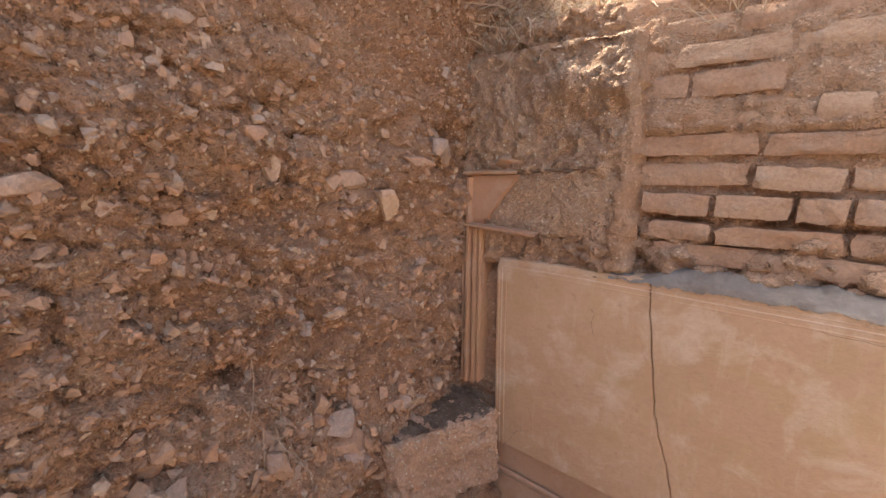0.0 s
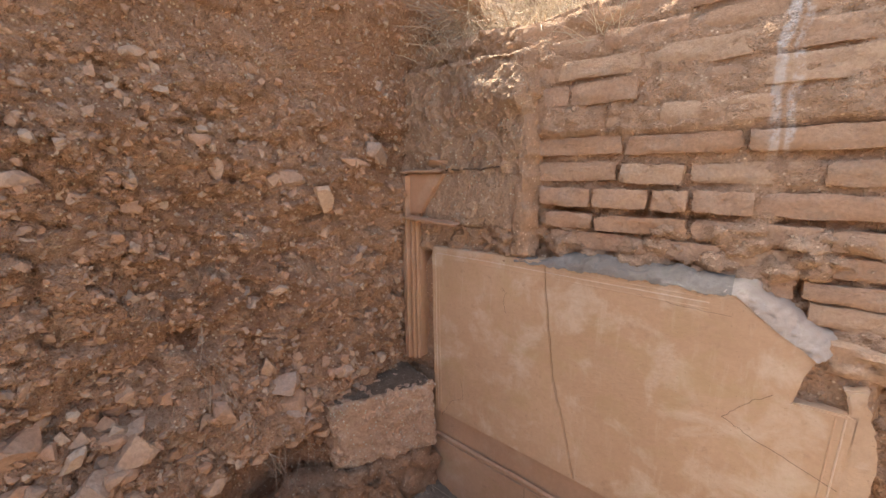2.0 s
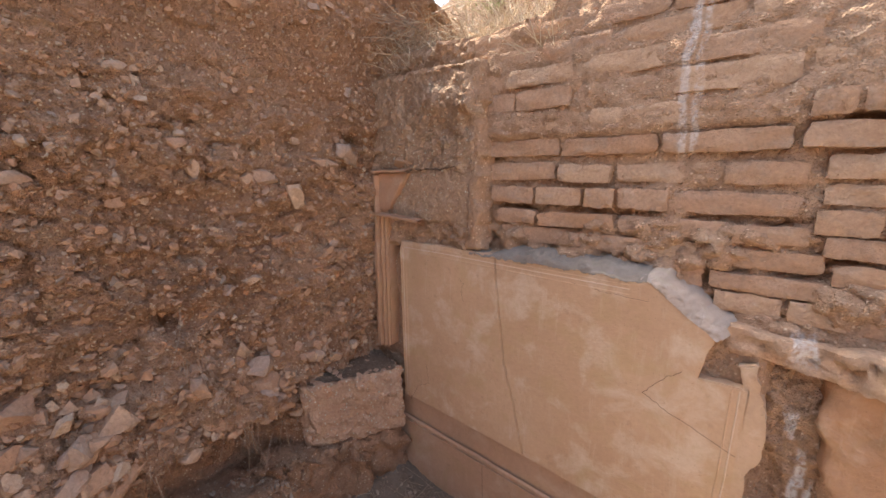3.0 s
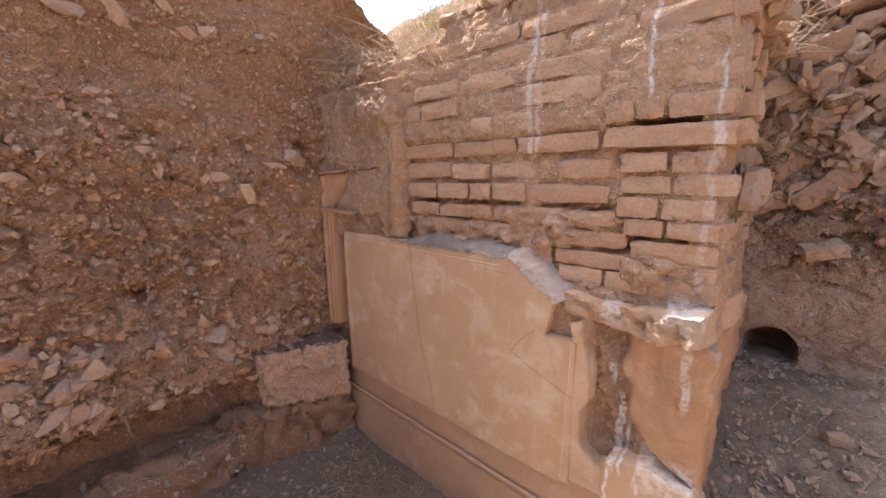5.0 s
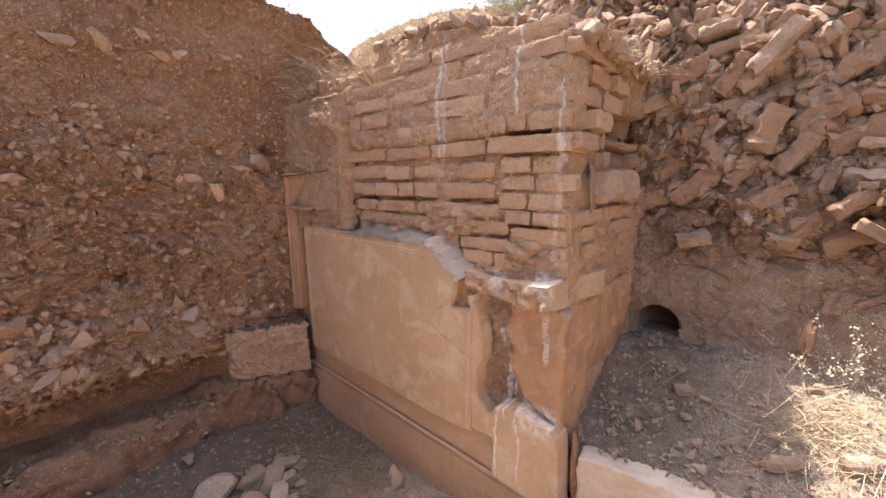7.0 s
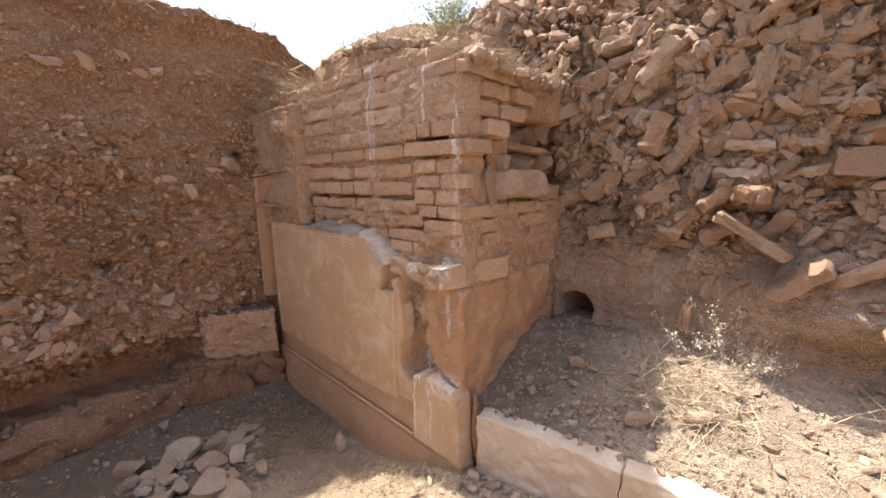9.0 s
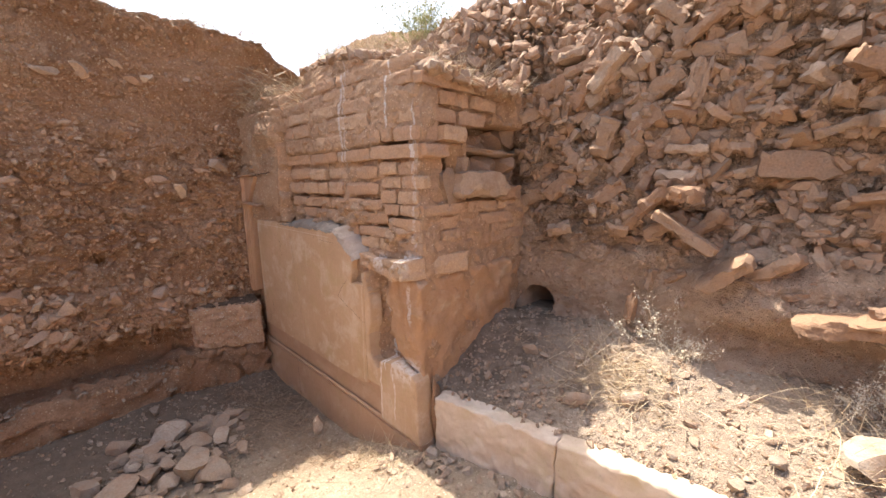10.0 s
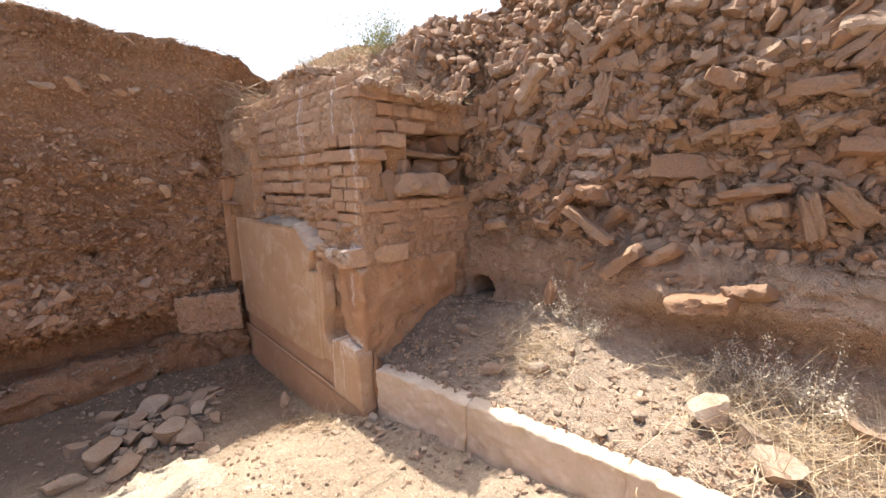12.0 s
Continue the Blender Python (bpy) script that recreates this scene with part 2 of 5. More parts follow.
def lumps(x, y, seed=0, jitter=0.9):
    """Rounded lumps: one dome in each unit cell, 0..1."""
    x, y = np.asarray(x, float), np.asarray(y, float)
    cx, cy = np.floor(x).astype(np.int64), np.floor(y).astype(np.int64)
    best = np.full(np.broadcast(x, y).shape, 9.0)
    for a in (-1, 0, 1):
        for b in (-1, 0, 1):
            px = cx + a + 0.5 + jitter * (lattice(cx + a, cy + b, 7, seed) - 0.5)
            py = cy + b + 0.5 + jitter * (lattice(cx + a, cy + b, 13, seed) - 0.5)
            r = 0.35 + 0.5 * lattice(cx + a, cy + b, 29, seed)
            best = np.minimum(best, ((x - px) ** 2 + (y - py) ** 2) / r ** 2)
    return np.sqrt(np.clip(1 - best, 0, 1))


def facets(x, y, seed=0, tilt=0.9):
    """Broken lumps with flat, tilted faces: one in each unit cell, about -0.5..0.5."""
    x, y = np.asarray(x, float), np.asarray(y, float)
    x = x + 0.35 * fbm(x * 1.3, y * 1.3, 0, 2, seed + 50)
    cx, cy = np.floor(x).astype(np.int64), np.floor(y).astype(np.int64)
    best, out = np.full(x.shape, 9.0), np.zeros(x.shape)
    for a in (-1, 0, 1):
        for b in (-1, 0, 1):
            i, j = cx + a, cy + b
            dx = x - (i + 0.5 + 0.9 * (lattice(i, j, 7, seed) - 0.5))
            dy = y - (j + 0.5 + 0.9 * (lattice(i, j, 13, seed) - 0.5))
            d = dx * dx + dy * dy
            h = 0.7 * (lattice(i, j, 17, seed) - 0.5) + tilt * (dx * (lattice(i, j, 19, seed) - 0.5) + dy * (lattice(i, j, 23, seed) - 0.5)) - 0.35 * d
            near = d < best
            best, out = np.where(near, d, best), np.where(near, h, out)
    return out


def step(v, lo, hi):
    t = np.clip((np.asarray(v, float) - lo) / (hi - lo), 0, 1)
    return t * t * (3 - 2 * t)


def link(name, me, material, parent=None, label=""):
    me.materials.append(material)
    ob = new(name, me)
    if parent:
        ob.parent = parent
    return tagged(ob, label)


def part(name, bm, material, parent=None, label="", smooth=False):
    me = bpy.data.meshes.new(name)
    bm.to_mesh(me)
    bm.free()
    if smooth:
        me.shade_smooth()
    return link(name, me, material, parent, label)


def raw(name, verts, faces, material, parent=None, label="", smooth=False):
    me = bpy.data.meshes.new(name)
    me.from_pydata(verts.tolist() if isinstance(verts, np.ndarray) else verts, [], faces.tolist() if isinstance(faces, np.ndarray) else faces)
    if smooth:
        me.shade_smooth()
    return link(name, me, material, parent, label)


def sheet(name, P, material, parent=None, label="", flip=False):
    """A surface from an (n, m, 3) array of places."""
    n, m = P.shape[:2]
    i = np.arange(n * m).reshape(n, m)
    q = np.stack([i[:-1, :-1], i[1:, :-1], i[1:, 1:], i[:-1, 1:]], -1).reshape(-1, 4)
    return raw(name, P.reshape(-1, 3), q[:, ::-1] if flip else q, material, parent, label, True)


def thing(name, at=(0, 0, 0), label="", category="", group="", kind=""):
    ob = new(name)
    ob.location = at
    ob.empty_display_size = 0.05
    return tagged(ob, label, category, group, kind)


def hull(rng, n=13, power=0.55):
    """An angular stone of about unit size: its corners and triangles."""
    bm = bmesh.new()
    for _ in range(n):
        v = rng.normal(size=3)
        v /= np.abs(v).max() ** power * np.linalg.norm(v) ** (1 - power)
        bm.verts.new(0.5 * v * rng.uniform(0.82, 1.0))
    got = bmesh.ops.convex_hull(bm, input=bm.verts)
    bmesh.ops.delete(bm, geom=[g for g in got["geom_interior"] if isinstance(g, bmesh.types.BMVert)], context="VERTS")
    bm.verts.index_update()
    v = np.array([v.co[:] for v in bm.verts])
    f = np.array([[w.index for w in f.verts] for f in bm.faces])
    bm.free()
    return v, f


def worn(seed, n=3, rough=0.1, cuts=5):
    """A stone with broken faces and soft edges, about unit size."""
    rng = np.random.default_rng(seed)
    bm = bmesh.new()
    bmesh.ops.create_icosphere(bm, subdivisions=n, radius=0.62)
    p = np.array([v.co[:] for v in bm.verts])
    for _ in range(cuts + 8):
        d = rng.normal(size=3)
        d /= np.linalg.norm(d)
        over = p @ d - rng.uniform(0.22, 0.44)
        p -= np.outer(np.clip(over, 0, None), d)
    s = seed * 3.7
    p = (p - (p.max(0) + p.min(0)) / 2) / (p.max(0) - p.min(0))
    p += (rough * fbm(p[:, 0] * 3 + s, p[:, 1] * 3, p[:, 2] * 3, 3, seed))[:, None] * p / (np.linalg.norm(p, axis=1)[:, None] + 1e-6)
    for v, c in zip(bm.verts, p):
        v.co = c
    bm.verts.index_update()
    f = np.array([[w.index for w in f.verts] for f in bm.faces])
    bm.free()
    return p, f


def slab_shape(seed, nx=11, ny=2, nz=5, wear=0.06, round_=0.13):
    """A brick of unit size with worn, broken edges."""
    rng = np.random.default_rng(seed)
    bm = bmesh.new()
    bmesh.ops.create_cube(bm, size=1)
    for axis, k in ((0, nx), (1, ny), (2, nz)):
        for c in np.linspace(-0.5, 0.5, k + 1)[1:-1]:
            no = [0, 0, 0]
            no[axis] = 1
            bmesh.ops.bisect_plane(bm, geom=bm.verts[:] + bm.edges[:] + bm.faces[:], plane_co=[c * v for v in no], plane_no=no)
    p = np.array([v.co[:] for v in bm.verts])
    edge = np.clip(np.abs(p) * 2, 0, 1) ** 12
    away = edge.sum(1, keepdims=True) - edge
    p = p * (1 - round_ * np.array([0.35, 0.6, 1.0]) * np.clip(away, 0, 1.4) * 0.5)
    s = seed * 5.1
    for a, k in ((0, 0.5), (1, 1.0), (2, 1.3)):
        p[:, a] += k * wear * 1.5 * fbm(p[:, 0] * 6 + s, p[:, 1] * 3 + a * 9, p[:, 2] * 2.5, 3, seed + a, 0.65)
    for _ in range(2):                                   # a broken corner or two
        c = np.array([rng.choice([-0.5, 0.5]), -0.5, rng.choice([-0.5, 0.5])])
        d = c / np.linalg.norm(c)
        over = p @ d - rng.uniform(0.72, 0.9)
        p -= np.outer(np.clip(over, 0, None), d)
    for v, c in zip(bm.verts, p):
        v.co = c
    me = bpy.data.meshes.new("brick")
    bm.to_mesh(me)
    bm.free()
    me.shade_smooth()
    me.set_sharp_from_angle(angle=radians(38))
    return me


def turn(rng, flat=None):
    if flat is None:
        q = rng.normal(size=4)
        q /= np.linalg.norm(q)
        a, b, c, d = q
        return np.array([[1 - 2 * (c * c + d * d), 2 * (b * c - a * d), 2 * (b * d + a * c)],
                         [2 * (b * c + a * d), 1 - 2 * (b * b + d * d), 2 * (c * d - a * b)],
                         [2 * (b * d - a * c), 2 * (c * d + a * b), 1 - 2 * (b * b + c * c)]])
    m = Euler((rng.normal(0, flat), rng.normal(0, flat), rng.uniform(0, 6.28))).to_matrix()
    return np.array(m)


RNG = np.random.default_rng(11)
HULLS = [hull(RNG, k) for k in (9, 10, 11, 12, 13, 14, 12, 11, 10, 15)]
WORN = [worn(k, 3, 0.07) for k in range(10)]
BLOCKS = [hull(RNG, k, 0.9) for k in (20, 22, 24, 26, 28, 24, 22, 20)]


def scatter(name, places, sizes, material, parent=None, label="", seed=0, squash=(1, 0.8, 0.6), flat=None, shapes=HULLS):
    """Many small stones in one mesh."""
    rng = np.random.default_rng(seed)
    V, Fc, base = [], [], 0
    for p, s in zip(places, sizes):
        v, f = shapes[rng.integers(len(shapes))]
        q = (v * s * np.array(squash) * rng.uniform(0.75, 1.25, 3)) @ turn(rng, flat).T + p
        V.append(q), Fc.append(f + base)
        base += len(v)
    return raw(name, np.concatenate(V), np.concatenate(Fc), material, parent, label)


STONE_MESHES = {}


def stone_mesh(kind, i, material):
    """Shared stone meshes, one for each shape and material."""
    key = (kind, i, material.name)
    if key not in STONE_MESHES:
        v, f = (HULLS if kind == "hull" else WORN)[i]
        me = bpy.data.meshes.new("stone")
        me.from_pydata(v.tolist(), [], f.tolist())
        if kind == "worn":
            me.shade_smooth()
            me.set_sharp_from_angle(angle=radians(28))
        me.materials.append(material)
        STONE_MESHES[key] = me
    return STONE_MESHES[key]


def stone_part(name, place, size, rot, material, parent, kind="hull", i=0):
    ob = new(name, stone_mesh(kind, i, material))
    ob.parent = parent
    ob.matrix_basis = Matrix.LocRotScale(Vector(place), Euler(rot), Vector(size))
    return ob


def blades(name, roots, lengths, material, parent=None, label="", seed=0, lie=0.6, width=0.002, curl=0.4):
    """Grass blades, straws or twigs: thin three-sided, bent stalks."""
    rng = np.random.default_rng(seed)
    V, Fc = [], []
    for p, L in zip(roots, lengths):
        a, up = rng.uniform(0, 6.28), rng.uniform(lie - 0.35, lie + 0.35)
        d = np.array([math.cos(a) * math.sin(up * 1.57), math.sin(a) * math.sin(up * 1.57), math.cos(up * 1.57)])
        side = np.cross(d, [0.3, 0.2, 1.0])
        side /= np.linalg.norm(side)
        other = np.cross(d, side)
        bend = rng.normal(size=3) * curl * L * 0.3
        b = len(V)
        for k in range(4):
            t = k / 3
            c = np.asarray(p) + d * L * t + bend * t * t
            w = width * (1 - 0.75 * t)
            V.extend([c + side * w, c - side * w * 0.5 + other * w * 0.87, c - side * w * 0.5 - other * w * 0.87])
        for k in range(3):
            o = b + 3 * k
            for j in range(3):
                Fc.append((o + j, o + (j + 1) % 3, o + 3 + (j + 1) % 3, o + 3 + j))
    return raw(name, np.array(V), Fc, material, parent, label)


# ---- the lie of the land ----
def west_x(y, z):
    """The earth face on the west side."""
    x = -0.9 + 0.11 * step(y, 0.6, 1.3) - 0.05 * step(-y, 0.3, 2.5)
    x = x + 0.035 * step(y, 1.22, 1.38) * step(z, 0.7, 0.9) * (1 - step(z, 1.9, 2.1))
    x = x + 0.07 * step(z, 2.1, 2.4) + 0.07 * step(z, 2.5, 2.7)
    x = x + 0.1 * step(-z, -1.0, -0.55) * (1 - 0.7 * step(y, 0.7, 1.1))
    x = x - 0.3 * (1 - step(z, 0.42, 0.62)) * step(y, -0.9, -0.2) * (1 - step(y, 0.75, 0.95))
    x = x - 0.16 * np.exp(-((y - 0.45) / 0.09) ** 2 - ((z - 1.1) / 0.045) ** 2) - 0.12 * np.exp(-((y - 1.27) / 0.03) ** 2 - ((z - 1.83) / 0.025) ** 2)
    x = x - 0.08 * np.exp(-((y - 0.25) / 0.1) ** 2 - ((z - 0.92) / 0.04) ** 2)
    return x


def west_rough(y, z):
    low = 0.36 + 0.64 * (1 - step(z, 1.75, 2.15)) + 0.3 * step(z, 2.5, 2.68)
    low = low * (0.25 + 0.75 * step(z, 0.33, 0.42))
    r = 0.05 * fbm(y * 2.2, z * 2.2, 0, 3, 3) + low * (0.05 * fbm(y * 6, z * 7, 0, 2, 5) + 0.06 * facets(y * 9 + z * 3, z * 14, 2) + 0.03 * facets(y * 24, z * 30, 4))
    return r + (0.3 + 0.7 * low) * 0.012 * facets(y * 55, z * 60, 6) + 0.01 * fbm(y * 30, z * 30, 0, 3, 9)


def floor_z(x, y):
    z = 0.25 * step(x, 0.55, 1.35) + 0.06 * np.clip(np.asarray(x) - 1.35, 0, 4)
    z = z + 0.05 * step(-np.asarray(x), 0.2, 0.75)
    return z + 0.03 * fbm(np.asarray(x) * 2.5, np.asarray(y) * 2.5, 0, 3, 21)


def terrace_z(x, y):
    x, y = np.asarray(x, float), np.asarray(y, float)
    a = 0.275 - 0.1 * step(x, 1.6, 2.7)
    k = 1.41 + 0.122 * (x - 1.33)
    a = a - 0.06 * step(y, 2.05, 2.3) * (1 - step(x, 1.5, 1.9))
    return 0.549 + a * step(y - k, 0.04, 0.85) ** 0.9 + 0.025 * fbm(x * 4, y * 4, 0, 3, 31) * step(y - k, 0.05, 0.3)


def north_y(x, z):
    y = 2.33 + 0.09 * step(z, 0.9, 2.0) + np.clip(np.asarray(z) - 2.2, 0, 2) * (0.2 + 0.25 * (1 - step(x, 1.5, 2.4)))
    y = y + 0.14 * step(z, 1.14, 1.34) * (1 - step(z, 1.62, 1.95)) * step(x, 2.1, 2.5)
    y = y + 0.2 * np.exp(-((np.asarray(x) - 2.72) / 0.2) ** 2 - ((np.asarray(z) - 0.68) / 0.075) ** 2)
    return y - 0.12 * (1 - step(z, 0.6, 0.85)) + 0.08 * step(z, 0.72, 0.8) * (1 - step(z, 0.86, 0.99)) * step(x, 2.2, 2.5) - 0.05 * step(z, 0.96, 1.04) * (1 - step(z, 1.06, 1.12)) * step(x, 2.45, 2.6)


def north_rough(x, z):
    k = step(z, 1.05, 1.35)
    return 0.08 * fbm(x * 2, z * 2, 0, 3, 41) + (0.25 + 0.75 * k) * (0.04 * fbm(x * 6, z * 7, 0, 2, 43) + 0.085 * facets(x * 7 - z * 2, z * 10 + x * 2, 45) + 0.04 * facets(x * 16, z * 22, 46)) + (0.4 + 0.6 * k) * 0.016 * facets(x * 42, z * 48, 48) + 0.01 * fbm(x * 30, z * 30, 0, 2, 47)


def rim_z(x):
    return 2.68 + 0.45 * step(x, 0.1, 2.2) + 0.17 * (1 - step(x, -0.2, 0.5))


# ---- setting ----
def west_bank():
    y = np.concatenate([np.linspace(-3.6, -0.75, 50), np.linspace(-0.745, 1.62, 430), np.linspace(1.64, 2.4, 50)])
    zf = np.linspace(-0.15, 2.72, 420)
    Y, Z = np.meshgrid(y, zf, indexing="ij")
    X = west_x(Y, Z) + west_rough(Y, Z)
    Z = Z + (0.07 * fbm(Y * 3, 0, 0, 5, 61, 0.6) + 0.07 * (1 - step(Y, 0.3, 0.8)) - 0.3 * step(Y, 1.55, 1.98)) * step(Z, 2.2, 2.72)
    face = np.stack([X, Y, Z], -1)
    back = []
    for d in (0.03, 0.08, 0.16, 0.3, 0.5, 0.9, 1.6, 3, 6):
        e = face[:, -1].copy()
        e[:, 0] -= d
        e[:, 2] += 0.04 * min(d, 1) + 0.05 * fbm(e[:, 0] * 4, e[:, 1] * 4, 0, 3, 63)
        back.append(e)
    P = np.concatenate([face, np.stack(back, 1)], 1)
    ob = sheet("wall_west", P, EARTH_W, None, "", True)
    return tagged(ob, "cut face of red earth full of stones", "earth wall", kind="structure")


def north_bank():
    x = np.concatenate([np.linspace(1.0, 3.75, 480), np.linspace(3.77, 7.0, 60)])
    zf = np.linspace(0.35, 3.2, 430)
    X, Z = np.meshgrid(x, zf, indexing="ij")
    top = rim_z(X)
    Z = 0.35 + (Z - 0.35) / 2.85 * (top - 0.35)
    Y = north_y(X, Z) - north_rough(X, Z)
    hole = ((X - 1.385) / 0.095) ** 2 + ((Z - 0.83) / 0.11) ** 2 + 0.5 * fbm(X * 9, Z * 9, 0, 2, 67)
    Y = Y + 0.45 * np.clip(1.25 - hole, 0, 1) ** 0.5
    face = np.stack([X, Y, Z], -1)
    back = []
    for d in (0.04, 0.1, 0.2, 0.4, 0.8, 1.5, 3, 5):
        e = face[:, -1].copy()
        e[:, 1] += d
        e[:, 2] += 0.05 * d + 0.06 * fbm(e[:, 0] * 4, e[:, 1] * 4, 0, 3, 65)
        back.append(e)
    P = np.concatenate([face, np.stack(back, 1)], 1)
    ob = sheet("wall_north", P, EARTH_N)
    return tagged(ob, "collapsed brown earth bank packed with rubble", "earth bank", kind="structure")


def upper_ground():
    x = np.linspace(-1.1, 1.14, 150)
    y = np.concatenate([np.linspace(1.5, 3.2, 110), np.linspace(3.3, 8, 20)])
    X, Y = np.meshgrid(x, y, indexing="ij")
    Z = 2.12 + (rim_z(X) - 2.12) * step(Y, 1.5 + 0.2 * step(X, 0.2, 0.8) + 0.5 * step(X, 0.7, 1.12), 2.5 + 0.2 * step(X, 0.7, 1.12)) + 0.08 * fbm(X * 3, Y * 3, 0, 4, 71) + 0.02 * lumps(X * 14, Y * 14, 73)
    Z = Z - 0.7 * step(X, 1.02, 1.14)
    ob = sheet("slope_above", np.stack([X, Y, Z], -1), EARTH_N)
    tagged(ob, "dry earth slope above the brick wall", "slope", kind="structure")
    # the open land all round
    b = 400.0
    inner = [(-6.8, -4), (7.9, -4), (7.9, 7.3), (-6.8, 7.3)]
    outer = [(-b, -b), (b, -b), (b, b), (-b, b)]
    V = [(p[0], p[1], 2.6) for p in inner] + [(p[0], p[1], 2.4) for p in outer]
    ob = raw("ground", V, [(i, 4 + i, 4 + (i + 1) % 4, (i + 1) % 4) for i in range(4)], EARTH_F)
    tagged(ob, "open dry ground around the pit", "ground", kind="structure")
    # plain banks that close the pit behind the camera
    t = np.linspace(0, 1, 60)
    for name, p, q in (("wall_south", (-1.6, -3.5), (8, -3.5)), ("wall_east", (7.4, -3.8), (7.4, 3.4))):
        s = np.linspace(0, 1, 120)
        S, T = np.meshgrid(s, t, indexing="ij")
        n = np.array([0, -1.0]) if name == "wall_south" else np.array([1.0, 0])
        out = 0.35 * T + 0.2 * fbm(S * 12, T * 6, 0, 4, 81)
        P = np.stack([p[0] + (q[0] - p[0]) * S + n[0] * out, p[1] + (q[1] - p[1]) * S + n[1] * out, -0.2 + 2.85 * T], -1)
        tagged(sheet(name, P, EARTH_W), "plain earth bank", "earth bank", kind="structure")


def pit_floor():
    x = np.concatenate([np.linspace(-1.1, 2.9, 400), np.linspace(2.95, 7.6, 60)])
    y = np.concatenate([np.linspace(-3.8, -0.65, 60), np.linspace(-0.64, 1.75, 250), np.linspace(1.8, 2.5, 5)])
    X, Y = np.meshgrid(x, y, indexing="ij")
    Z = floor_z(X, Y) + 0.008 * fbm(X * 30, Y * 30, 0, 2, 91) + 0.012 * lumps(X * 16, Y * 16, 93) * (vnoise(X * 3, Y * 3, 0, 95) > 0.5)
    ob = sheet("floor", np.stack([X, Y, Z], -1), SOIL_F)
    tagged(ob, "dusty earth floor with loose stones", "floor", kind="structure")
    x, v = np.linspace(1.22, 7.6, 430), np.linspace(0, 1, 110)
    X, V = np.meshgrid(x, v, indexing="ij")
    lo = 1.47 + 0.122 * (X - 1.33)
    Y = lo + (2.6 - lo) * V
    Z = terrace_z(X, Y) + 0.006 * fbm(X * 30, Y * 30, 0, 2, 97) * step(V, 0.02, 0.06) + 0.012 * lumps(X * 20, Y * 20, 99) * step(V, 0.04, 0.1) * (vnoise(X * 3, Y * 3, 0, 98) > 0.45)
    Z = Z - 0.035 * (1 - step(V, 0.0, 0.05))
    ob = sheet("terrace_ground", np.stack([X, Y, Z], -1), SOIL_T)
    tagged(ob, "raised bed of dusty earth behind the kerb", "ground", kind="structure")


west = west_bank()
north = north_bank()
upper_ground()
pit_floor()

# ---- the brick wall ----
WALL_TOP = ((-0.8, 2.19), (-0.586, 2.22), (-0.156, 2.257), (0.13, 2.286), (0.146, 2.36), (0.42, 2.352), (0.75, 2.305), (1.1, 2.22), (1.3, 2.14))


def wall_top(x):
    return np.interp(x, [p[0] for p in WALL_TOP], [p[1] for p in WALL_TOP])


def wall_core():
    """The clay and rubble body behind the brick faces."""
    x = np.linspace(-0.82, 1.228, 300)
    t = np.linspace(0, 1, 340)
    X, T = np.meshgrid(x, t, indexing="ij")
    top = wall_top(X) - 0.02
    Z = -0.1 + T * (top + 0.1)
    crumble = step(Z, 1.2, 1.3) * (1 - step(Z, 1.5, 1.6))
    deep = step(Z, 1.5, 1.54) * (1 - step(Z, 1.79, 1.83))
    Y = 1.441 + 0.028 * deep - (0.022 + 0.055 * crumble) * fbm(X * 7, Z * 9, 0, 4, 101) - (0.01 + 0.02 * crumble) * lumps(X * 16, Z * 20, 103) + 0.03 * crumble - 0.03 * crumble * facets(X * 16, Z * 24, 104) - 0.006 * facets(X * 50, Z * 60, 106)
    Y = Y + 0.09 * step(X, 0.88, 0.93) * (1 - step(X, 1.0, 1.06)) * step(Z, 0.62, 0.7) * (1 - step(Z, 1.08, 1.16))
    Y = Y + 0.07 * step(X, 0.94, 0.97) * step(Z, 1.794, 1.803) * (1 - step(Z, 1.824, 1.833))
    Y = Y + 0.004 * step(Z, 1.86, 1.92) + 0.05 * step(Z, 2.0, 2.4) + 0.14 * step(X, 1.203, 1.228)
    face = np.stack([X, Y, Z], -1)
    back = []
    for d in (0.04, 0.09, 0.15, 0.2):
        e = face[:, -1].copy()
        e[:, 1] += d
        e[:, 2] += 0.03 * fbm(e[:, 0] * 9, e[:, 1] * 9, 0, 3, 105) - 0.01
        back.append(e)
    e = back[-1].copy()
    e[:, 2] = 0
    P = np.concatenate([face, np.stack(back + [e], 1)], 1)
    ob = sheet("wall_brick", P, MORTAR, None, "", False)
    tagged(ob, "ruined mud-brick wall with eroded courses and lime streaks", "brick wall", kind="structure")
    # the east return of the wall
    y, z = np.linspace(1.445, 2.5, 160), np.linspace(-0.1, 2.14, 260)
    Y, Z = np.meshgrid(y, z, indexing="ij")
    X = 1.236 + 0.035 * fbm(Y * 8, Z * 9, 0, 4, 107) + 0.012 * lumps(Y * 15, Z * 18, 109)
    X = X - 0.75 * step(Y, 1.76, 1.84) * step(Z, 1.79, 1.82) * (1 - step(Z, 1.9, 1.95)) - 0.12 * step(Y, 1.52, 1.58) * step(Z, 1.5, 1.58) * (1 - step(Z, 1.76, 1.8))
    X = X - 0.022 * step(Z, 1.5, 1.56)
    X[0] = 1.15                                         # tucked in behind the south face
    Y = Y + 0.06 * step(Z, 1.9, 2.3) * (1 - step(Y, 1.46, 1.75))
    sheet("return_core", np.stack([X, Y, Z], -1), MORTAR, ob)
    return ob


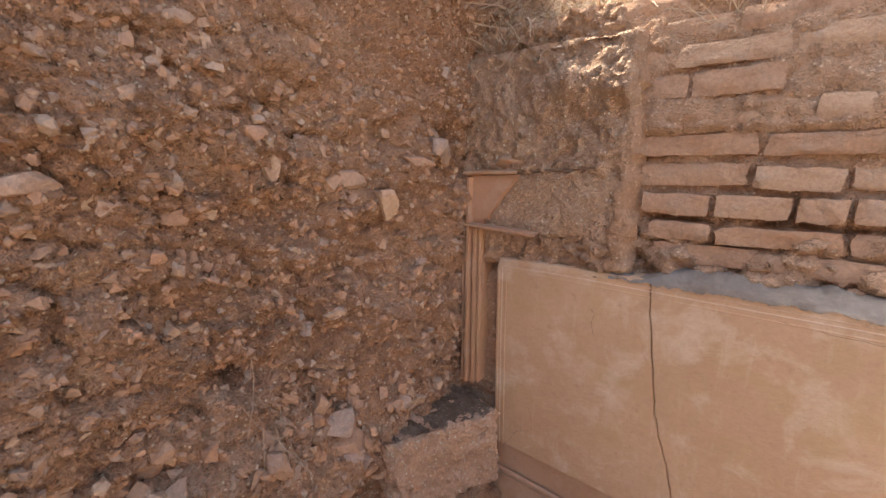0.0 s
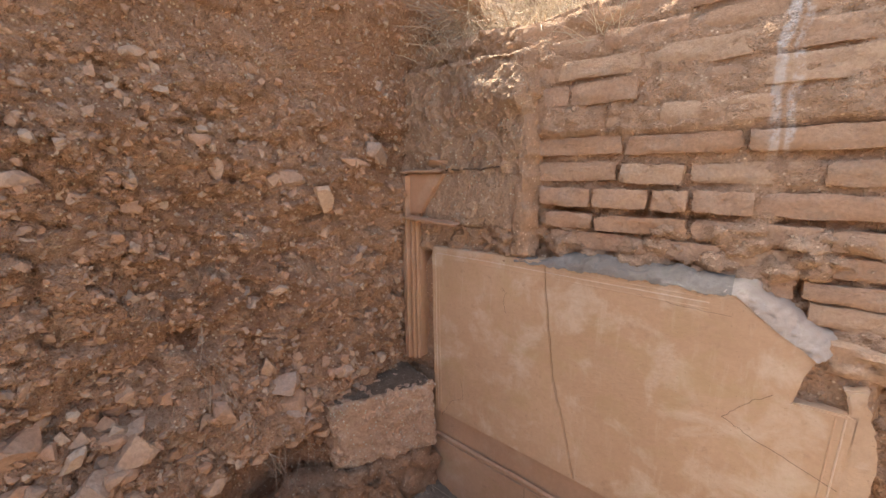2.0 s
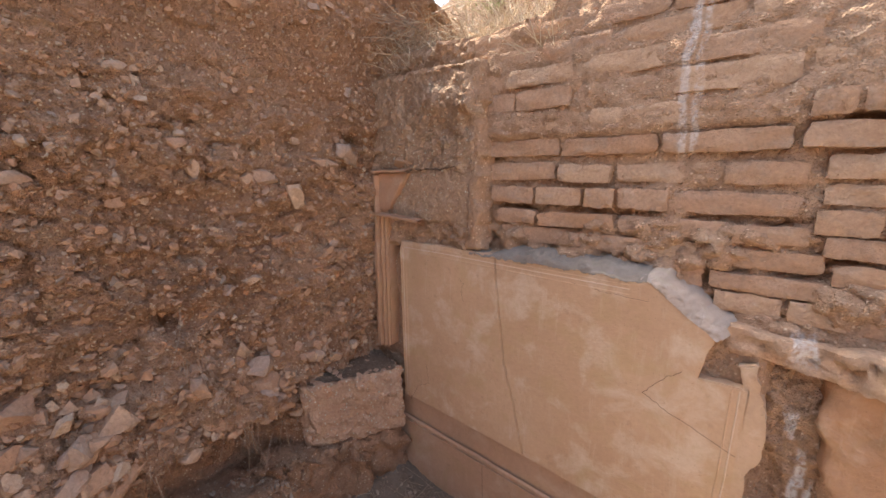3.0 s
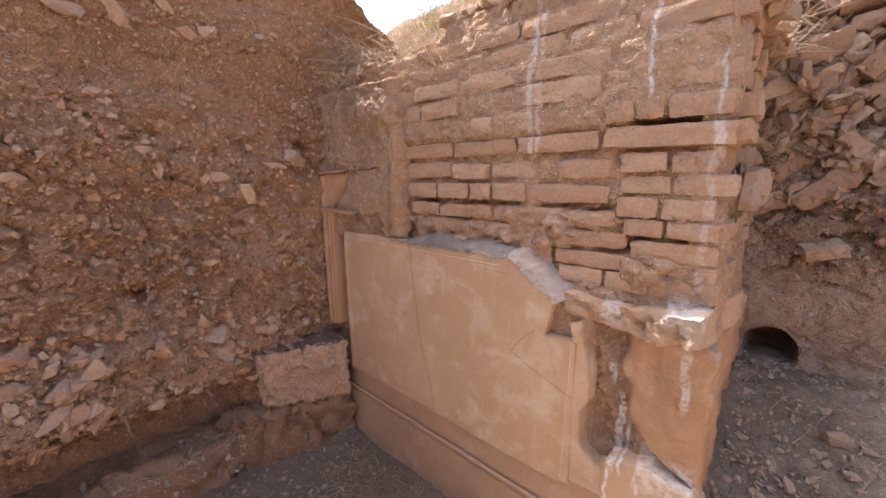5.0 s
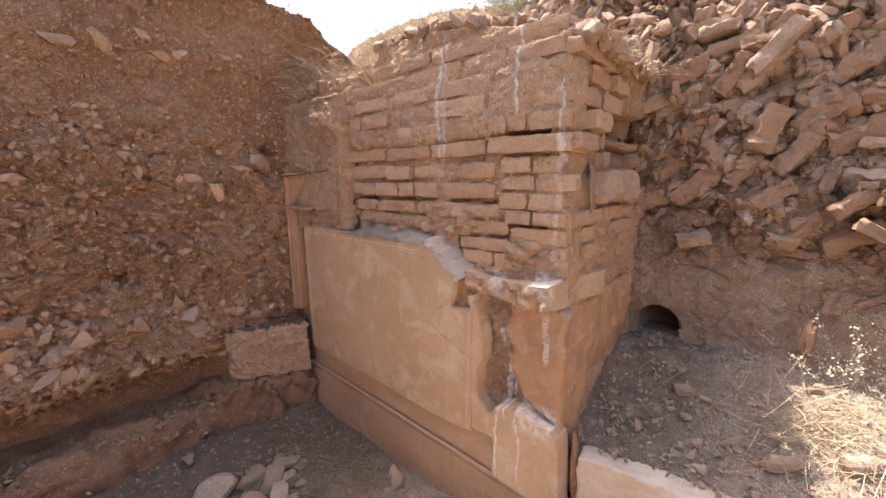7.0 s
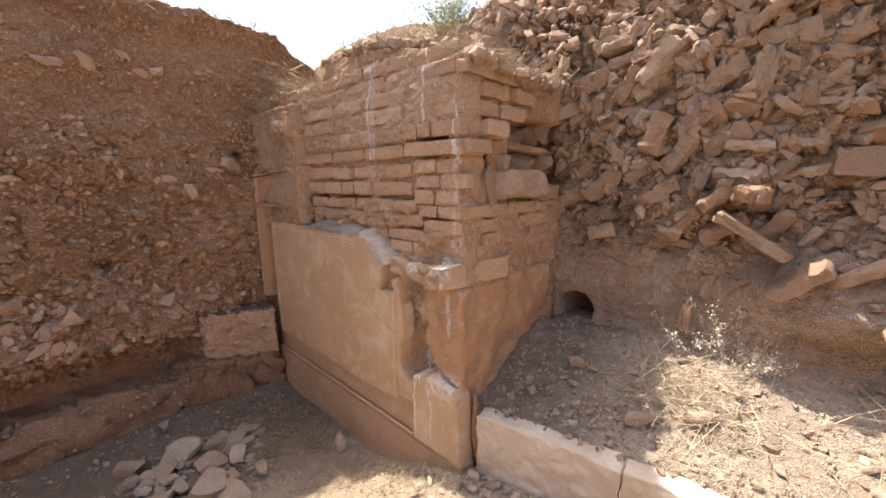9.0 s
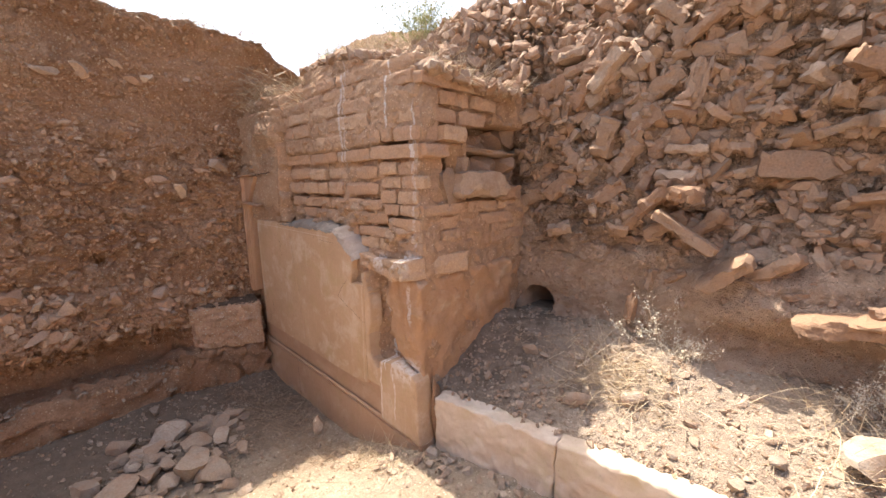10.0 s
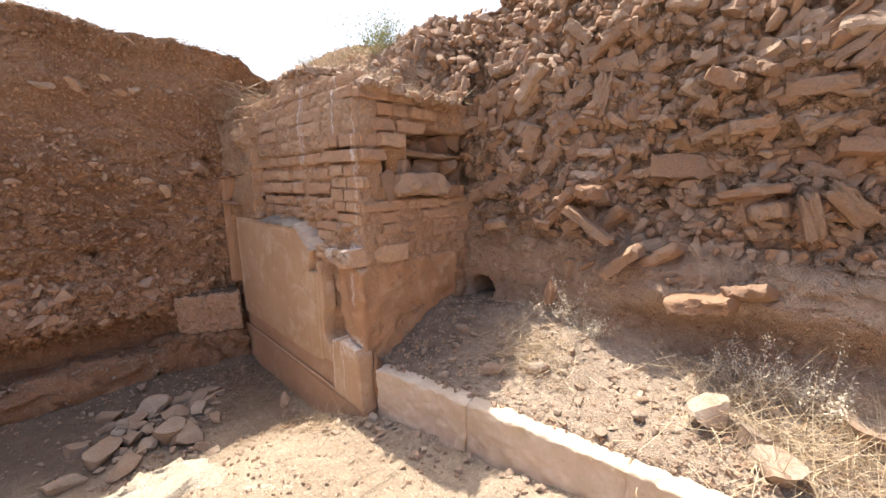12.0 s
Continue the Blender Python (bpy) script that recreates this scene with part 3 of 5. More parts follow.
brick_wall = wall_core()
BRICKS = [slab_shape(200 + k) for k in range(14)]
for me in BRICKS:
    me.materials.append(BRICK)


def brick(x0, x1, z0, z1, front, depth, rng, along="x", parent=None):
    """One brick whose face stands at front."""
    ob = new("brick", BRICKS[rng.integers(len(BRICKS))])
    ob.parent = parent or brick_wall
    mid, size = (x0 + x1) / 2, x1 - x0
    if along == "x":
        place, rot = (mid, front + depth / 2, (z0 + z1) / 2), (rng.normal(0, 0.015), rng.normal(0, 0.012), rng.normal(0, 0.012))
    else:
        place, rot = (front - depth / 2, mid, (z0 + z1) / 2), (rng.normal(0, 0.015), rng.normal(0, 0.012), math.pi / 2 + rng.normal(0, 0.02))
    ob.matrix_basis = Matrix.LocRotScale(Vector(place), Euler(rot), Vector((size, depth, z1 - z0)))
    return ob


# each course: foot, height, brick ends
COURSES = ((2.165, 0.068, (-0.3, 0.02, 0.3, 0.52, 0.86, 1.2)), (2.085, 0.066, (-0.28, 0.1, 0.36, 0.72, 0.95, 1.2)), (2.003, 0.07, (-0.25, -0.05, 0.23, 0.594, 0.889, 1.205)),
           (1.916, 0.074, (-0.22, 0.0, 0.235, 0.54, 0.86, 1.2)), (1.824, 0.073, (-0.206, -0.012, 0.294, 0.6, 0.874, 0.968, 1.057, 1.235)), (1.738, 0.068, (-0.16, 0.2, 0.528, 0.868, 1.25)),
           (1.643, 0.071, (-0.123, 0.185, 0.39, 0.704, 0.905)), (1.661, 0.068, (0.925, 1.077, 1.205)), (1.552, 0.071, (-0.11, 0.1, 0.292, 0.408, 0.578, 0.905)), (1.591, 0.062, (0.93, 1.09, 1.2)),
           (1.512, 0.07, (0.922, 1.06, 1.212)), (1.47, 0.061, (-0.08, 0.11, 0.414, 0.74, 0.93)), (1.45, 0.057, (0.95, 1.08, 1.235)), (1.395, 0.062, (-0.06, 0.24, 0.52, 0.76, 0.97)),
           (1.372, 0.068, (0.975, 1.24)), (1.318, 0.06, (0.42, 0.7, 0.98, 1.235)), (1.252, 0.07, (0.72, 0.9, 1.043, 1.25)))


def lay_front():
    rng = np.random.default_rng(5)
    for z0, tall, ends in COURSES:
        for x, end in zip(ends, ends[1:]):
            mid = (x + end) / 2
            low = z0 < 1.5 and mid < 0.95
            front = 1.435 + rng.uniform(-0.007, 0.01) + (rng.uniform(0.0, 0.025) if low else 0) + 0.05 * float(step(z0, 2.0, 2.4))
            if z0 in (1.643, 1.552) and rng.random() < 0.25:
                front += 0.014
            if z0 in (1.738, 1.824) and mid > 0.88:
                front -= 0.018
            gone = low and rng.random() < 0.15
            if z0 + 0.03 < wall_top(mid) and not gone:
                h = tall + rng.uniform(-0.004, 0.003)
                brick(x + 0.005, end - 0.006, z0, z0 + h, front, 0.16, rng)


# each course of the return: foot, height, where it breaks off
RETURNS = ((1.252, 0.07, 2.4), (1.318, 0.056, 2.4), (1.372, 0.068, 2.4), (1.45, 0.057, 2.4), (1.512, 0.068, 1.5), (1.591, 0.062, 1.5), (1.661, 0.068, 1.5),
           (1.738, 0.066, 1.62), (1.824, 0.073, 1.76), (1.916, 0.072, 1.95), (2.003, 0.068, 2.1), (2.08, 0.06, 2.15))


def lay_return():
    rng = np.random.default_rng(8)
    for k, (z0, tall, far) in enumerate(RETURNS):
        y = (1.44 if k % 2 else 1.57) + 0.05 * float(step(z0, 2.0, 2.4))
        while y < far - 0.03:
            L = rng.choice([0.14, 0.2, 0.28, 0.34]) * rng.uniform(0.9, 1.1)
            front = 1.248 + rng.uniform(-0.014, 0.008) + (0.02 if k in (7, 8) and y < 1.6 else 0) + (rng.uniform(-0.02, 0.015) if k > 8 and y > 1.65 else 0)
            ob = brick(y + 0.005, min(y + L, far) - 0.006, z0, z0 + tall + rng.uniform(-0.005, 0.003), front, 0.16, rng, "y")
            ob.rotation_euler.x += rng.normal(0, 0.025)
            y += L


def outline_slab(name, pts, front, depth, material, parent, label="", bevel=0.004):
    """A slab cut to an outline in x and z, with softened edges."""
    bm = bmesh.new()
    f = bm.faces.new([bm.verts.new((x, front, z)) for x, z in pts])
    got = bmesh.ops.extrude_face_region(bm, geom=[f])
    bmesh.ops.translate(bm, verts=[g for g in got["geom"] if isinstance(g, bmesh.types.BMVert)], vec=(0, depth, 0))
    bmesh.ops.recalc_face_normals(bm, faces=bm.faces)
    if bevel:
        rim = [e for e in bm.edges if all(abs(v.co.y - front) < 1e-5 for v in e.verts)]
        bmesh.ops.bevel(bm, geom=rim, offset=bevel, segments=2, affect="EDGES")
    return part(name, bm, material, parent, label)


def ribbon(name, pts, width, front, proud, material, parent, label=""):
    """A thin raised or dark strip that follows a line in x and z."""
    bm = bmesh.new()
    rows = []
    for i, (x, z) in enumerate(pts):
        a, b = pts[max(i - 1, 0)], pts[min(i + 1, len(pts) - 1)]
        d = Vector((b[0] - a[0], b[1] - a[1])).normalized()
        n = Vector((-d.y, d.x)) * width / 2
        rows.append([bm.verts.new(p) for p in ((x - n.x, front, z - n.y), (x - n.x * 0.5, front - proud, z - n.y * 0.5), (x + n.x * 0.5, front - proud, z + n.y * 0.5), (x + n.x, front, z + n.y))])
    for r, s in zip(rows, rows[1:]):
        for j in range(3):
            bm.faces.new((r[j], r[j + 1], s[j + 1], s[j]))
    bmesh.ops.recalc_face_normals(bm, faces=bm.faces)
    return part(name, bm, material, parent, label)


def jag(pts, amp, seed, n=6):
    """A line with small breaks in it."""
    rng = np.random.default_rng(seed)
    out = []
    for (x0, z0), (x1, z1) in zip(pts, pts[1:]):
        for k in range(n):
            t = k / n
            j = amp if k else 0.3 * amp
            out.append((x0 + (x1 - x0) * t + rng.normal(0, j), z0 + (z1 - z0) * t + rng.normal(0, j)))
    return out + [pts[-1]]


# the plaster stands a little askew to the bricks
SKEW = Matrix.Translation((0.86, 1.352, 0)) @ Matrix.Rotation(-0.0236, 4, "Z") @ Matrix.Translation((-0.86, -1.345, 0))


def painted_panel():
    y = 1.345
    p = thing("painted_panel", (0.1, y, 0.3), "cracked orange painted plaster panel on the brick wall", "wall painting")
    p_inv = Matrix.Translation((-0.1, -y, -0.3))
    crack = jag([(-0.039, 1.335), (-0.015, 1.144), (0.005, 0.985), (0.022, 0.863), (0.06, 0.749), (0.088, 0.64), (0.134, 0.458)], 0.0022, 3, 5)
    left = [(-0.6, 0.472), (-0.612, 0.9), (-0.618, 1.29), (-0.605, 1.332), (-0.3, 1.337)] + [(x - 0.0013, z) for x, z in crack]
    right = [(x + 0.0013, z) for x, z in reversed(crack)] + [(0.3, 1.33), (0.55, 1.335), (0.66, 1.25), (0.755, 1.185), (0.735, 1.13), (0.722, 1.048), (0.79, 1.05), (0.85, 1.053), (0.846, 0.75), (0.85, 0.5), (0.845, 0.463), (0.78, 0.445), (0.5, 0.442), (0.3, 0.45)]
    made = [outline_slab("plaster_piece", left, y, 0.1, PAINT, p), outline_slab("plaster_piece", right, y, 0.1, PAINT, p)]
    made.append(ribbon("crack", jag([(0.572, 0.941), (0.63, 1.01), (0.678, 1.055)], 0.002, 4), 0.0022, y + 0.0005, 0.001, DARK, p, "fine dark crack"))
    made.append(ribbon("crack", jag([(0.57, 0.941), (0.64, 0.905), (0.72, 0.877), (0.84, 0.83)], 0.002, 5), 0.0026, y + 0.0005, 0.001, DARK, p, "fine dark crack"))
    made.append(ribbon("crack", jag([(-0.55, 0.455), (-0.5, 0.55), (-0.42, 0.6), (-0.44, 0.7)], 0.003, 6), 0.0016, y + 0.0005, 0.001, DARK, p, "fine dark crack"))
    made.append(ribbon("crack", jag([(-0.2, 1.09), (-0.215, 1.14), (-0.2, 1.18), (-0.225, 1.2)], 0.002, 7), 0.0016, y + 0.0005, 0.001, DARK, p, "fine dark crack"))
    made.append(ribbon("crack", jag([(0.3, 1.28), (0.42, 1.265), (0.56, 1.262)], 0.002, 8), 0.0016, y + 0.0005, 0.001, DARK, p, "fine dark crack"))
    for k, d in enumerate((0.012, 0.026, 0.045)):
        made.append(ribbon("border_line", [(-0.6 + d, 0.47), (-0.612 + d, 0.9), (-0.618 + d, 1.322 - d)], 0.005, y, 0.0016, PAINT if k != 1 else LIME, p))
        made.append(ribbon("border_line", [(-0.61 + d, 1.327 - d), (-0.3, 1.328 - d), (0.1, 1.322 - d), (0.5, 1.318 - d)], 0.005, y, 0.0016, PAINT if k != 1 else LIME, p))
    for d in (0.805, 0.824):
        made.append(ribbon("border_line", [(d - 0.012, 0.475), (d, 0.75), (d + 0.004, 1.045)], 0.005, y, 0.0016, LIME if d > 0.81 else PAINT, p))
    for ob in made:
        ob.matrix_basis = p_inv @ SKEW
    return p


def dado():
    y = 1.352
    d = thing("dado", (0.3, y, 0.1), "ochre plaster dado with a raised moulding under the panel", "dado")
    inv = Matrix.Translation((-0.3, -y, -0.1))
    made = [outline_slab("upper_band", [(-0.62, 0.3), (-0.63, 0.48), (0.97, 0.55), (0.97, 0.27)], y + 0.012, 0.08, DADO, d),
            outline_slab("lower_band", [(-0.66, -0.12), (-0.66, 0.322), (1.3, 0.27), (1.31, -0.12)], y - 0.004, 0.09, DADO, d),
            ribbon("moulding", jag([(-0.64, 0.336), (0.08, 0.318), (0.67, 0.304), (1.3, 0.28)], 0.001, 9, 8), 0.02, y, 0.012, TERRA, d),
            ribbon("moulding", jag([(-0.64, 0.314), (0.08, 0.296), (0.67, 0.282), (1.3, 0.258)], 0.001, 10, 8), 0.008, y - 0.004, 0.006, DADO, d),
            ribbon("joint", [(-0.068, -0.02), (-0.08, 0.3)], 0.003, y - 0.0035, 0.001, DARK, d),
            outline_slab("corner_block", jag([(0.965, 0.29), (0.972, 0.6), (0.985, 0.645), (1.12, 0.675), (1.25, 0.65), (1.275, 0.6), (1.295, 0.27)], 0.004, 12, 4), y - 0.012, 0.1, DRIP, d, "lime-streaked plaster block"),
            outline_slab("edge_strip", jag([(0.83, 0.48), (0.832, 1.06), (0.815, 1.12), (0.86, 1.13), (0.872, 1.05), (0.893, 1.0), (0.902, 0.91), (0.897, 0.83), (0.868, 0.77), (0.885, 0.635), (0.94, 0.594), (0.985, 0.6), (0.98, 0.48)], 0.004, 13, 4), y - 0.003, 0.08, DRIP, d, "pale plaster edge")]
    for ob in made:
        ob.matrix_basis = inv @ SKEW
    return d


def shaped_stone(name, place, size, rot, seed, material, parent=None, label="", n=4, rough=0.16):
    v, f = worn(seed, n, rough, 7)
    me = bpy.data.meshes.new(name)
    me.from_pydata((v * np.array(size)).tolist(), [], f.tolist())
    me.shade_smooth()
    ob = link(name, me, material, parent, label)
    ob.matrix_basis = Matrix.LocRotScale(Vector(place), Euler([radians(a) for a in rot]), None)
    return ob


def box_stone(name, corners, height, z0, material, parent=None, label="", seed=1, rough=0.02, n=7, freq=9, edge=0.02):
    """A squared block over a four-cornered plan, with rough faces and worn edges."""
    c = np.array(corners)
    size = np.array([np.linalg.norm(c[1] - c[0]), np.linalg.norm(c[3] - c[0]), height])
    bm = bmesh.new()
    bmesh.ops.create_cube(bm, size=1)
    cell = size.max() / (2 * n)
    for axis in range(3):
        k = int(np.clip(round(size[axis] / cell), 3, 60))
        no = [0, 0, 0]
        no[axis] = 1
        inner = np.linspace(-0.5, 0.5, k + 1)[1:-1]
        lip = edge / size[axis]
        for t in sorted({*inner.tolist(), -0.5 + 0.4 * lip, -0.5 + lip, 0.5 - lip, 0.5 - 0.4 * lip}):
            bmesh.ops.bisect_plane(bm, geom=bm.verts[:] + bm.edges[:] + bm.faces[:], plane_co=[t * v for v in no], plane_no=no)
    p = np.array([v.co[:] for v in bm.verts]) * size
    q = np.clip(p, -(size / 2 - edge), size / 2 - edge)
    d = p - q
    length = np.linalg.norm(d, axis=1, keepdims=True)
    p = np.where(length > edge, q + d * edge / np.maximum(length, 1e-9), p) / size + 0.5
    u, v = p[:, :1], p[:, 1:2]
    xy = c[0] * (1 - u) * (1 - v) + c[1] * u * (1 - v) + c[2] * u * v + c[3] * (1 - u) * v
    w = np.concatenate([xy, z0 + p[:, 2:] * height], 1)
    move = np.stack([fbm(w[:, 0] * freq + 7 * k, w[:, 1] * freq, w[:, 2] * freq + seed, 4, seed + k, 0.6) for k in range(3)], 1)
    w = w + rough * 1.6 * move
    for vert, co in zip(bm.verts, w):
        vert.co = co
    return part(name, bm, material, parent, label, True)


painted_panel()
dado()

# ---- round the panel ----
def at_base(root, made):
    """Hang parts, built in world places, under their thing."""
    inv = Matrix.Translation(-Vector(root.location))
    for ob in made:
        ob.matrix_basis = inv @ ob.matrix_basis


def rough_sheet(name, x0, x1, z0, z1, front, amp, material, parent, label="", seed=0, edge=0.02, freq=9, belly=0.0):
    """A rough plaster coat that dies away into the wall at its edges."""
    nx, nz = max(int((x1 - x0) / 0.008), 6), max(int((z1 - z0) / 0.008), 6)
    X, Z = np.meshgrid(np.linspace(x0, x1, nx), np.linspace(z0, z1, nz), indexing="ij")
    wob = edge * 2 * fbm(X * 14, Z * 14, 0, 3, seed + 2)
    rim = np.minimum(np.minimum(X - x0, x1 - X), np.minimum(Z - z0, z1 - Z)) + wob
    Y = front - amp * (fbm(X * freq, Z * freq, 0, 4, seed) + 0.8 * fbm(X * 55, Z * 55, 0, 3, seed + 1, 0.7)) + 0.025 * (1 - step(rim, -0.004, edge))
    Y = Y - belly * np.exp(-((Z - z1 + 0.15) / 0.07) ** 2) * step(X, x0 + 0.28, x0 + 0.45)
    Y = Y + 0.06 * (1 - step(x1 - X + 0.5 * wob, 0.0, 0.03))
    return sheet(name, np.stack([X, Y, Z], -1), material, parent, label)


def doorway_trim():
    r = thing("jamb", (-0.72, 1.4, 0.75), "broken terracotta door jamb mouldings beside the panel", "door jamb")
    y = 1.37
    made = []
    for x, w, p in ((-0.764, 0.02, 0.02), (-0.738, 0.022, 0.034), (-0.712, 0.02, 0.022), (-0.692, 0.016, 0.012)):
        made.append(ribbon("upright_fillet", jag([(x + 0.004, 0.74), (x + 0.001, 1.0), (x, 1.3), (x - 0.002, 1.66 if x < -0.72 else 1.45)], 0.0012, int(-x * 999), 6), w, y, p, TERRA, r))
    made.append(outline_slab("jamb_back", jag([(-0.775, 0.74), (-0.775, 1.68), (-0.685, 1.68), (-0.683, 0.74)], 0.002, 22, 5), y + 0.002, 0.1, TERRA, r))
    made.append(ribbon("upper_lip", jag([(-0.765, 1.68), (-0.65, 1.682), (-0.52, 1.684)], 0.0015, 23), 0.018, y, 0.035, TERRA, r))
    made.append(ribbon("lower_lip", jag([(-0.755, 1.466), (-0.6, 1.458), (-0.47, 1.452), (-0.43, 1.45)], 0.0015, 24), 0.018, y, 0.045, TERRA, r, "broken ledge"))
    made.append(outline_slab("corner_fragment", jag([(-0.74, 1.48), (-0.74, 1.67), (-0.53, 1.672), (-0.6, 1.58), (-0.66, 1.49)], 0.003, 25, 4), y - 0.008, 0.08, TERRA, r))
    made.append(shaped_stone("cap_fragment", (-0.58, 1.4, 1.715), (0.15, 0.08, 0.075), (0, 0, 5), 31, TERRA, r))
    at_base(r, made)
    w = thing("plaster_pier", (-0.4, 1.45, 1.3), "rough grey-brown plaster patch at the wall end", "plaster")
    made = [rough_sheet("rough_coat", -0.8, -0.13, 1.67, 2.13, 1.38, 0.024, GRIT, w, "", 301, 0.016, 16, 0.055),
            rough_sheet("middle_coat", -0.7, -0.125, 1.44, 1.69, 1.388, 0.012, GRIT, w, "", 311, 0.012, 9),
            rough_sheet("lower_coat", -0.7, -0.14, 1.3, 1.46, 1.397, 0.035, MORTAR, w, "", 321, 0.016, 12),
            rough_sheet("upper_block", -0.8, -0.2, 2.08, 2.24, 1.43, 0.03, MORTAR, w, "", 331, 0.03, 8),
            rough_sheet("smooth_edge", -0.205, -0.105, 1.33, 2.12, 1.378, 0.01, MORTAR, w, "smooth ochre plaster edge", 341, 0.03, 7),
            ribbon("crack", jag([(-0.52, 1.688), (-0.38, 1.69), (-0.24, 1.7)], 0.003, 26), 0.008, 1.374, 0.003, DARK, w, "dark crack")]
    # the sunlit ledge on top of the coat
    X, V = np.meshgrid(np.linspace(-0.5, -0.14, 50), np.linspace(0, 1, 16), indexing="ij")
    ledge = np.stack([X, 1.372 + 0.13 * V, 2.115 + 0.02 * V + 0.016 * fbm(X * 14, V * 3, 0, 3, 351) - 0.03 * (1 - step(X, -0.5, -0.4))], -1)
    made.append(sheet("ledge", ledge, LIME, w))
    at_base(w, made)


def lower_stones():
    c = thing("cement_fillet", (0.2, 1.4, 1.33), "grey cement fillet along the top of the panel", "cement")
    made = []
    n = 160
    X, V = np.meshgrid(np.linspace(-0.17, 0.55, n), np.linspace(0, 1, 14), indexing="ij")
    top = 1.34 + 0.036 * step(X, -0.12, 0.1) + 0.016 * fbm(X * 12, 0, 0, 3, 361)
    made.append(sheet("top_fillet", np.stack([X, 1.34 + 0.02 * V + 0.07 * V ** 3, 1.326 + (top - 1.326) * V ** 0.8 + 0.012 * fbm(X * 25, V * 3, 0, 4, 363, 0.7)], -1), CEMENT, c))
    S, V = np.meshgrid(np.linspace(0, 1, 60), np.linspace(0, 1, 14), indexing="ij")
    ax, az = np.interp(S, [0, 0.2, 0.6, 1], [0.53, 0.56, 0.66, 0.755]), np.interp(S, [0, 0.2, 0.6, 1], [1.335, 1.328, 1.245, 1.18])
    bx, bz = np.interp(S, [0, 0.2, 0.6, 1], [0.55, 0.6, 0.715, 0.81]), np.interp(S, [0, 0.2, 0.6, 1], [1.365, 1.368, 1.288, 1.215])
    wob = 0.012 * fbm(S * 9, V * 2, 0, 3, 365)
    made.append(sheet("slanting_fillet", np.stack([ax + (bx - ax) * V + wob * V, 1.342 + 0.02 * V + 0.09 * V ** 3 + 0.008 * fbm(S * 22, V * 5, 0, 4, 367, 0.7), az + (bz - az) * V + wob * V], -1), FILLET, c, "pale lime fillet"))
    made.append(rough_sheet("notch_fill", 0.69, 0.9, 1.03, 1.2, 1.383, 0.012, MORTAR, c, "earth in the broken notch", 366, 0.01, 18))
    for ob in made:
        ob.matrix_basis = SKEW
    at_base(c, made)
    for k, (p, s, rot) in enumerate((((0.92, 1.5, 1.178), (0.3, 0.24, 0.085), (0, 5, 2)), ((1.15, 1.555, 1.178), (0.22, 0.42, 0.105), (0, -6, -8)))):
        me = slab_shape(441 + k, 12, 8, 6, 0.1, 0.12)
        me.materials.append(BRICK)
        ob = new("capstone", me)
        ob.matrix_basis = Matrix.LocRotScale(Vector(p), Euler([radians(a) for a in rot]), Vector(s))
        tagged(ob, "lime-streaked flat stone under the brick courses", "stone", "capstones")
    big = box_stone("orange_block", [(1.02, 1.385), (1.262, 1.385), (1.262, 2.22), (1.02, 2.22)], 1.0, 0.14, ORANGE, None, "", 6, 0.022, 22, 10, 0.03)
    for v in big.data.vertices:                          # broken away aslant at the lower corner
        if v.co.y < 1.6 and v.co.z < 0.92:
            v.co.x = max(v.co.x, 1.02 + 0.22 * min((0.92 - v.co.z) / 0.26, 1) ** 2.4 * (1 - max(v.co.y - 1.4, 0) / 0.2))
    tagged(big, "large orange plaster-faced block with lime runs", "block")
    box = rough_sheet("recess_fill", 0.83, 1.07, 0.5, 1.18, 1.455, 0.03, MORTAR, None, "", 381, 0.01, 14)
    tagged(box, "crumbling red fill in the gap of the wall", "wall fill")
    ob = shaped_stone("gap_stone", (1.31, 1.47, 0.42), (0.06, 0.1, 0.4), (0, 0, 0), 57, EARTH_W, None, "", 3)
    tagged(ob, "red earth packed between wall and kerb", "wall fill")


def corner_block():
    b = thing("corner_stone", (-0.7, 1.1, 0.3), "squared limestone block with dark soil on top", "stone block")
    A, B = Vector((-0.775, 0.885)), Vector((-0.545, 1.325))
    back = Vector((-0.36, 0.1))
    body = box_stone("body", [tuple(A), tuple(B), tuple(B + back * 0.5), tuple(A + back)], 0.335, 0.325, PITTED, b, "", 9, 0.018, 26, 26, 0.018)
    n = 40
    U, V = np.meshgrid(np.linspace(0.05, 0.97, n), np.linspace(0.04, 1, n), indexing="ij")
    X = A.x + (B.x - A.x) * U + back.x * V
    Y = A.y + (B.y - A.y) * U + back.y * V
    Z = 0.661 + 0.03 * V + 0.012 * fbm(X * 20, Y * 20, 0, 3, 371) + 0.004 * lumps(X * 60, Y * 60, 372)
    soil = sheet("soil_cover", np.stack([X, Y, Z], -1), EARTH_D, b, "dark loose soil")
    at_base(b, [body, soil])
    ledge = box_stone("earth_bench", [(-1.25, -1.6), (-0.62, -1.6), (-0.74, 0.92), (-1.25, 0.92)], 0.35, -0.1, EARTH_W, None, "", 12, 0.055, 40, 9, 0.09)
    tagged(ledge, "low rounded bench of dark earth under the cut face", "earth bench", kind="structure")
    foot = box_stone("earth_step", [(-1.0, 0.7), (-0.7, 0.8), (-0.56, 1.36), (-0.95, 1.4)], 0.38, -0.06, EARTH_W, None, "", 10, 0.06, 14, 11, 0.07)
    tagged(foot, "earth step under the corner stone", "earth", kind="structure")


def kerb_y(x):
    """The front of the kerb."""
    return 1.412 + 0.122 * (min(x, 1.96) - 1.33) + 0.085 * max(x - 1.96, 0)


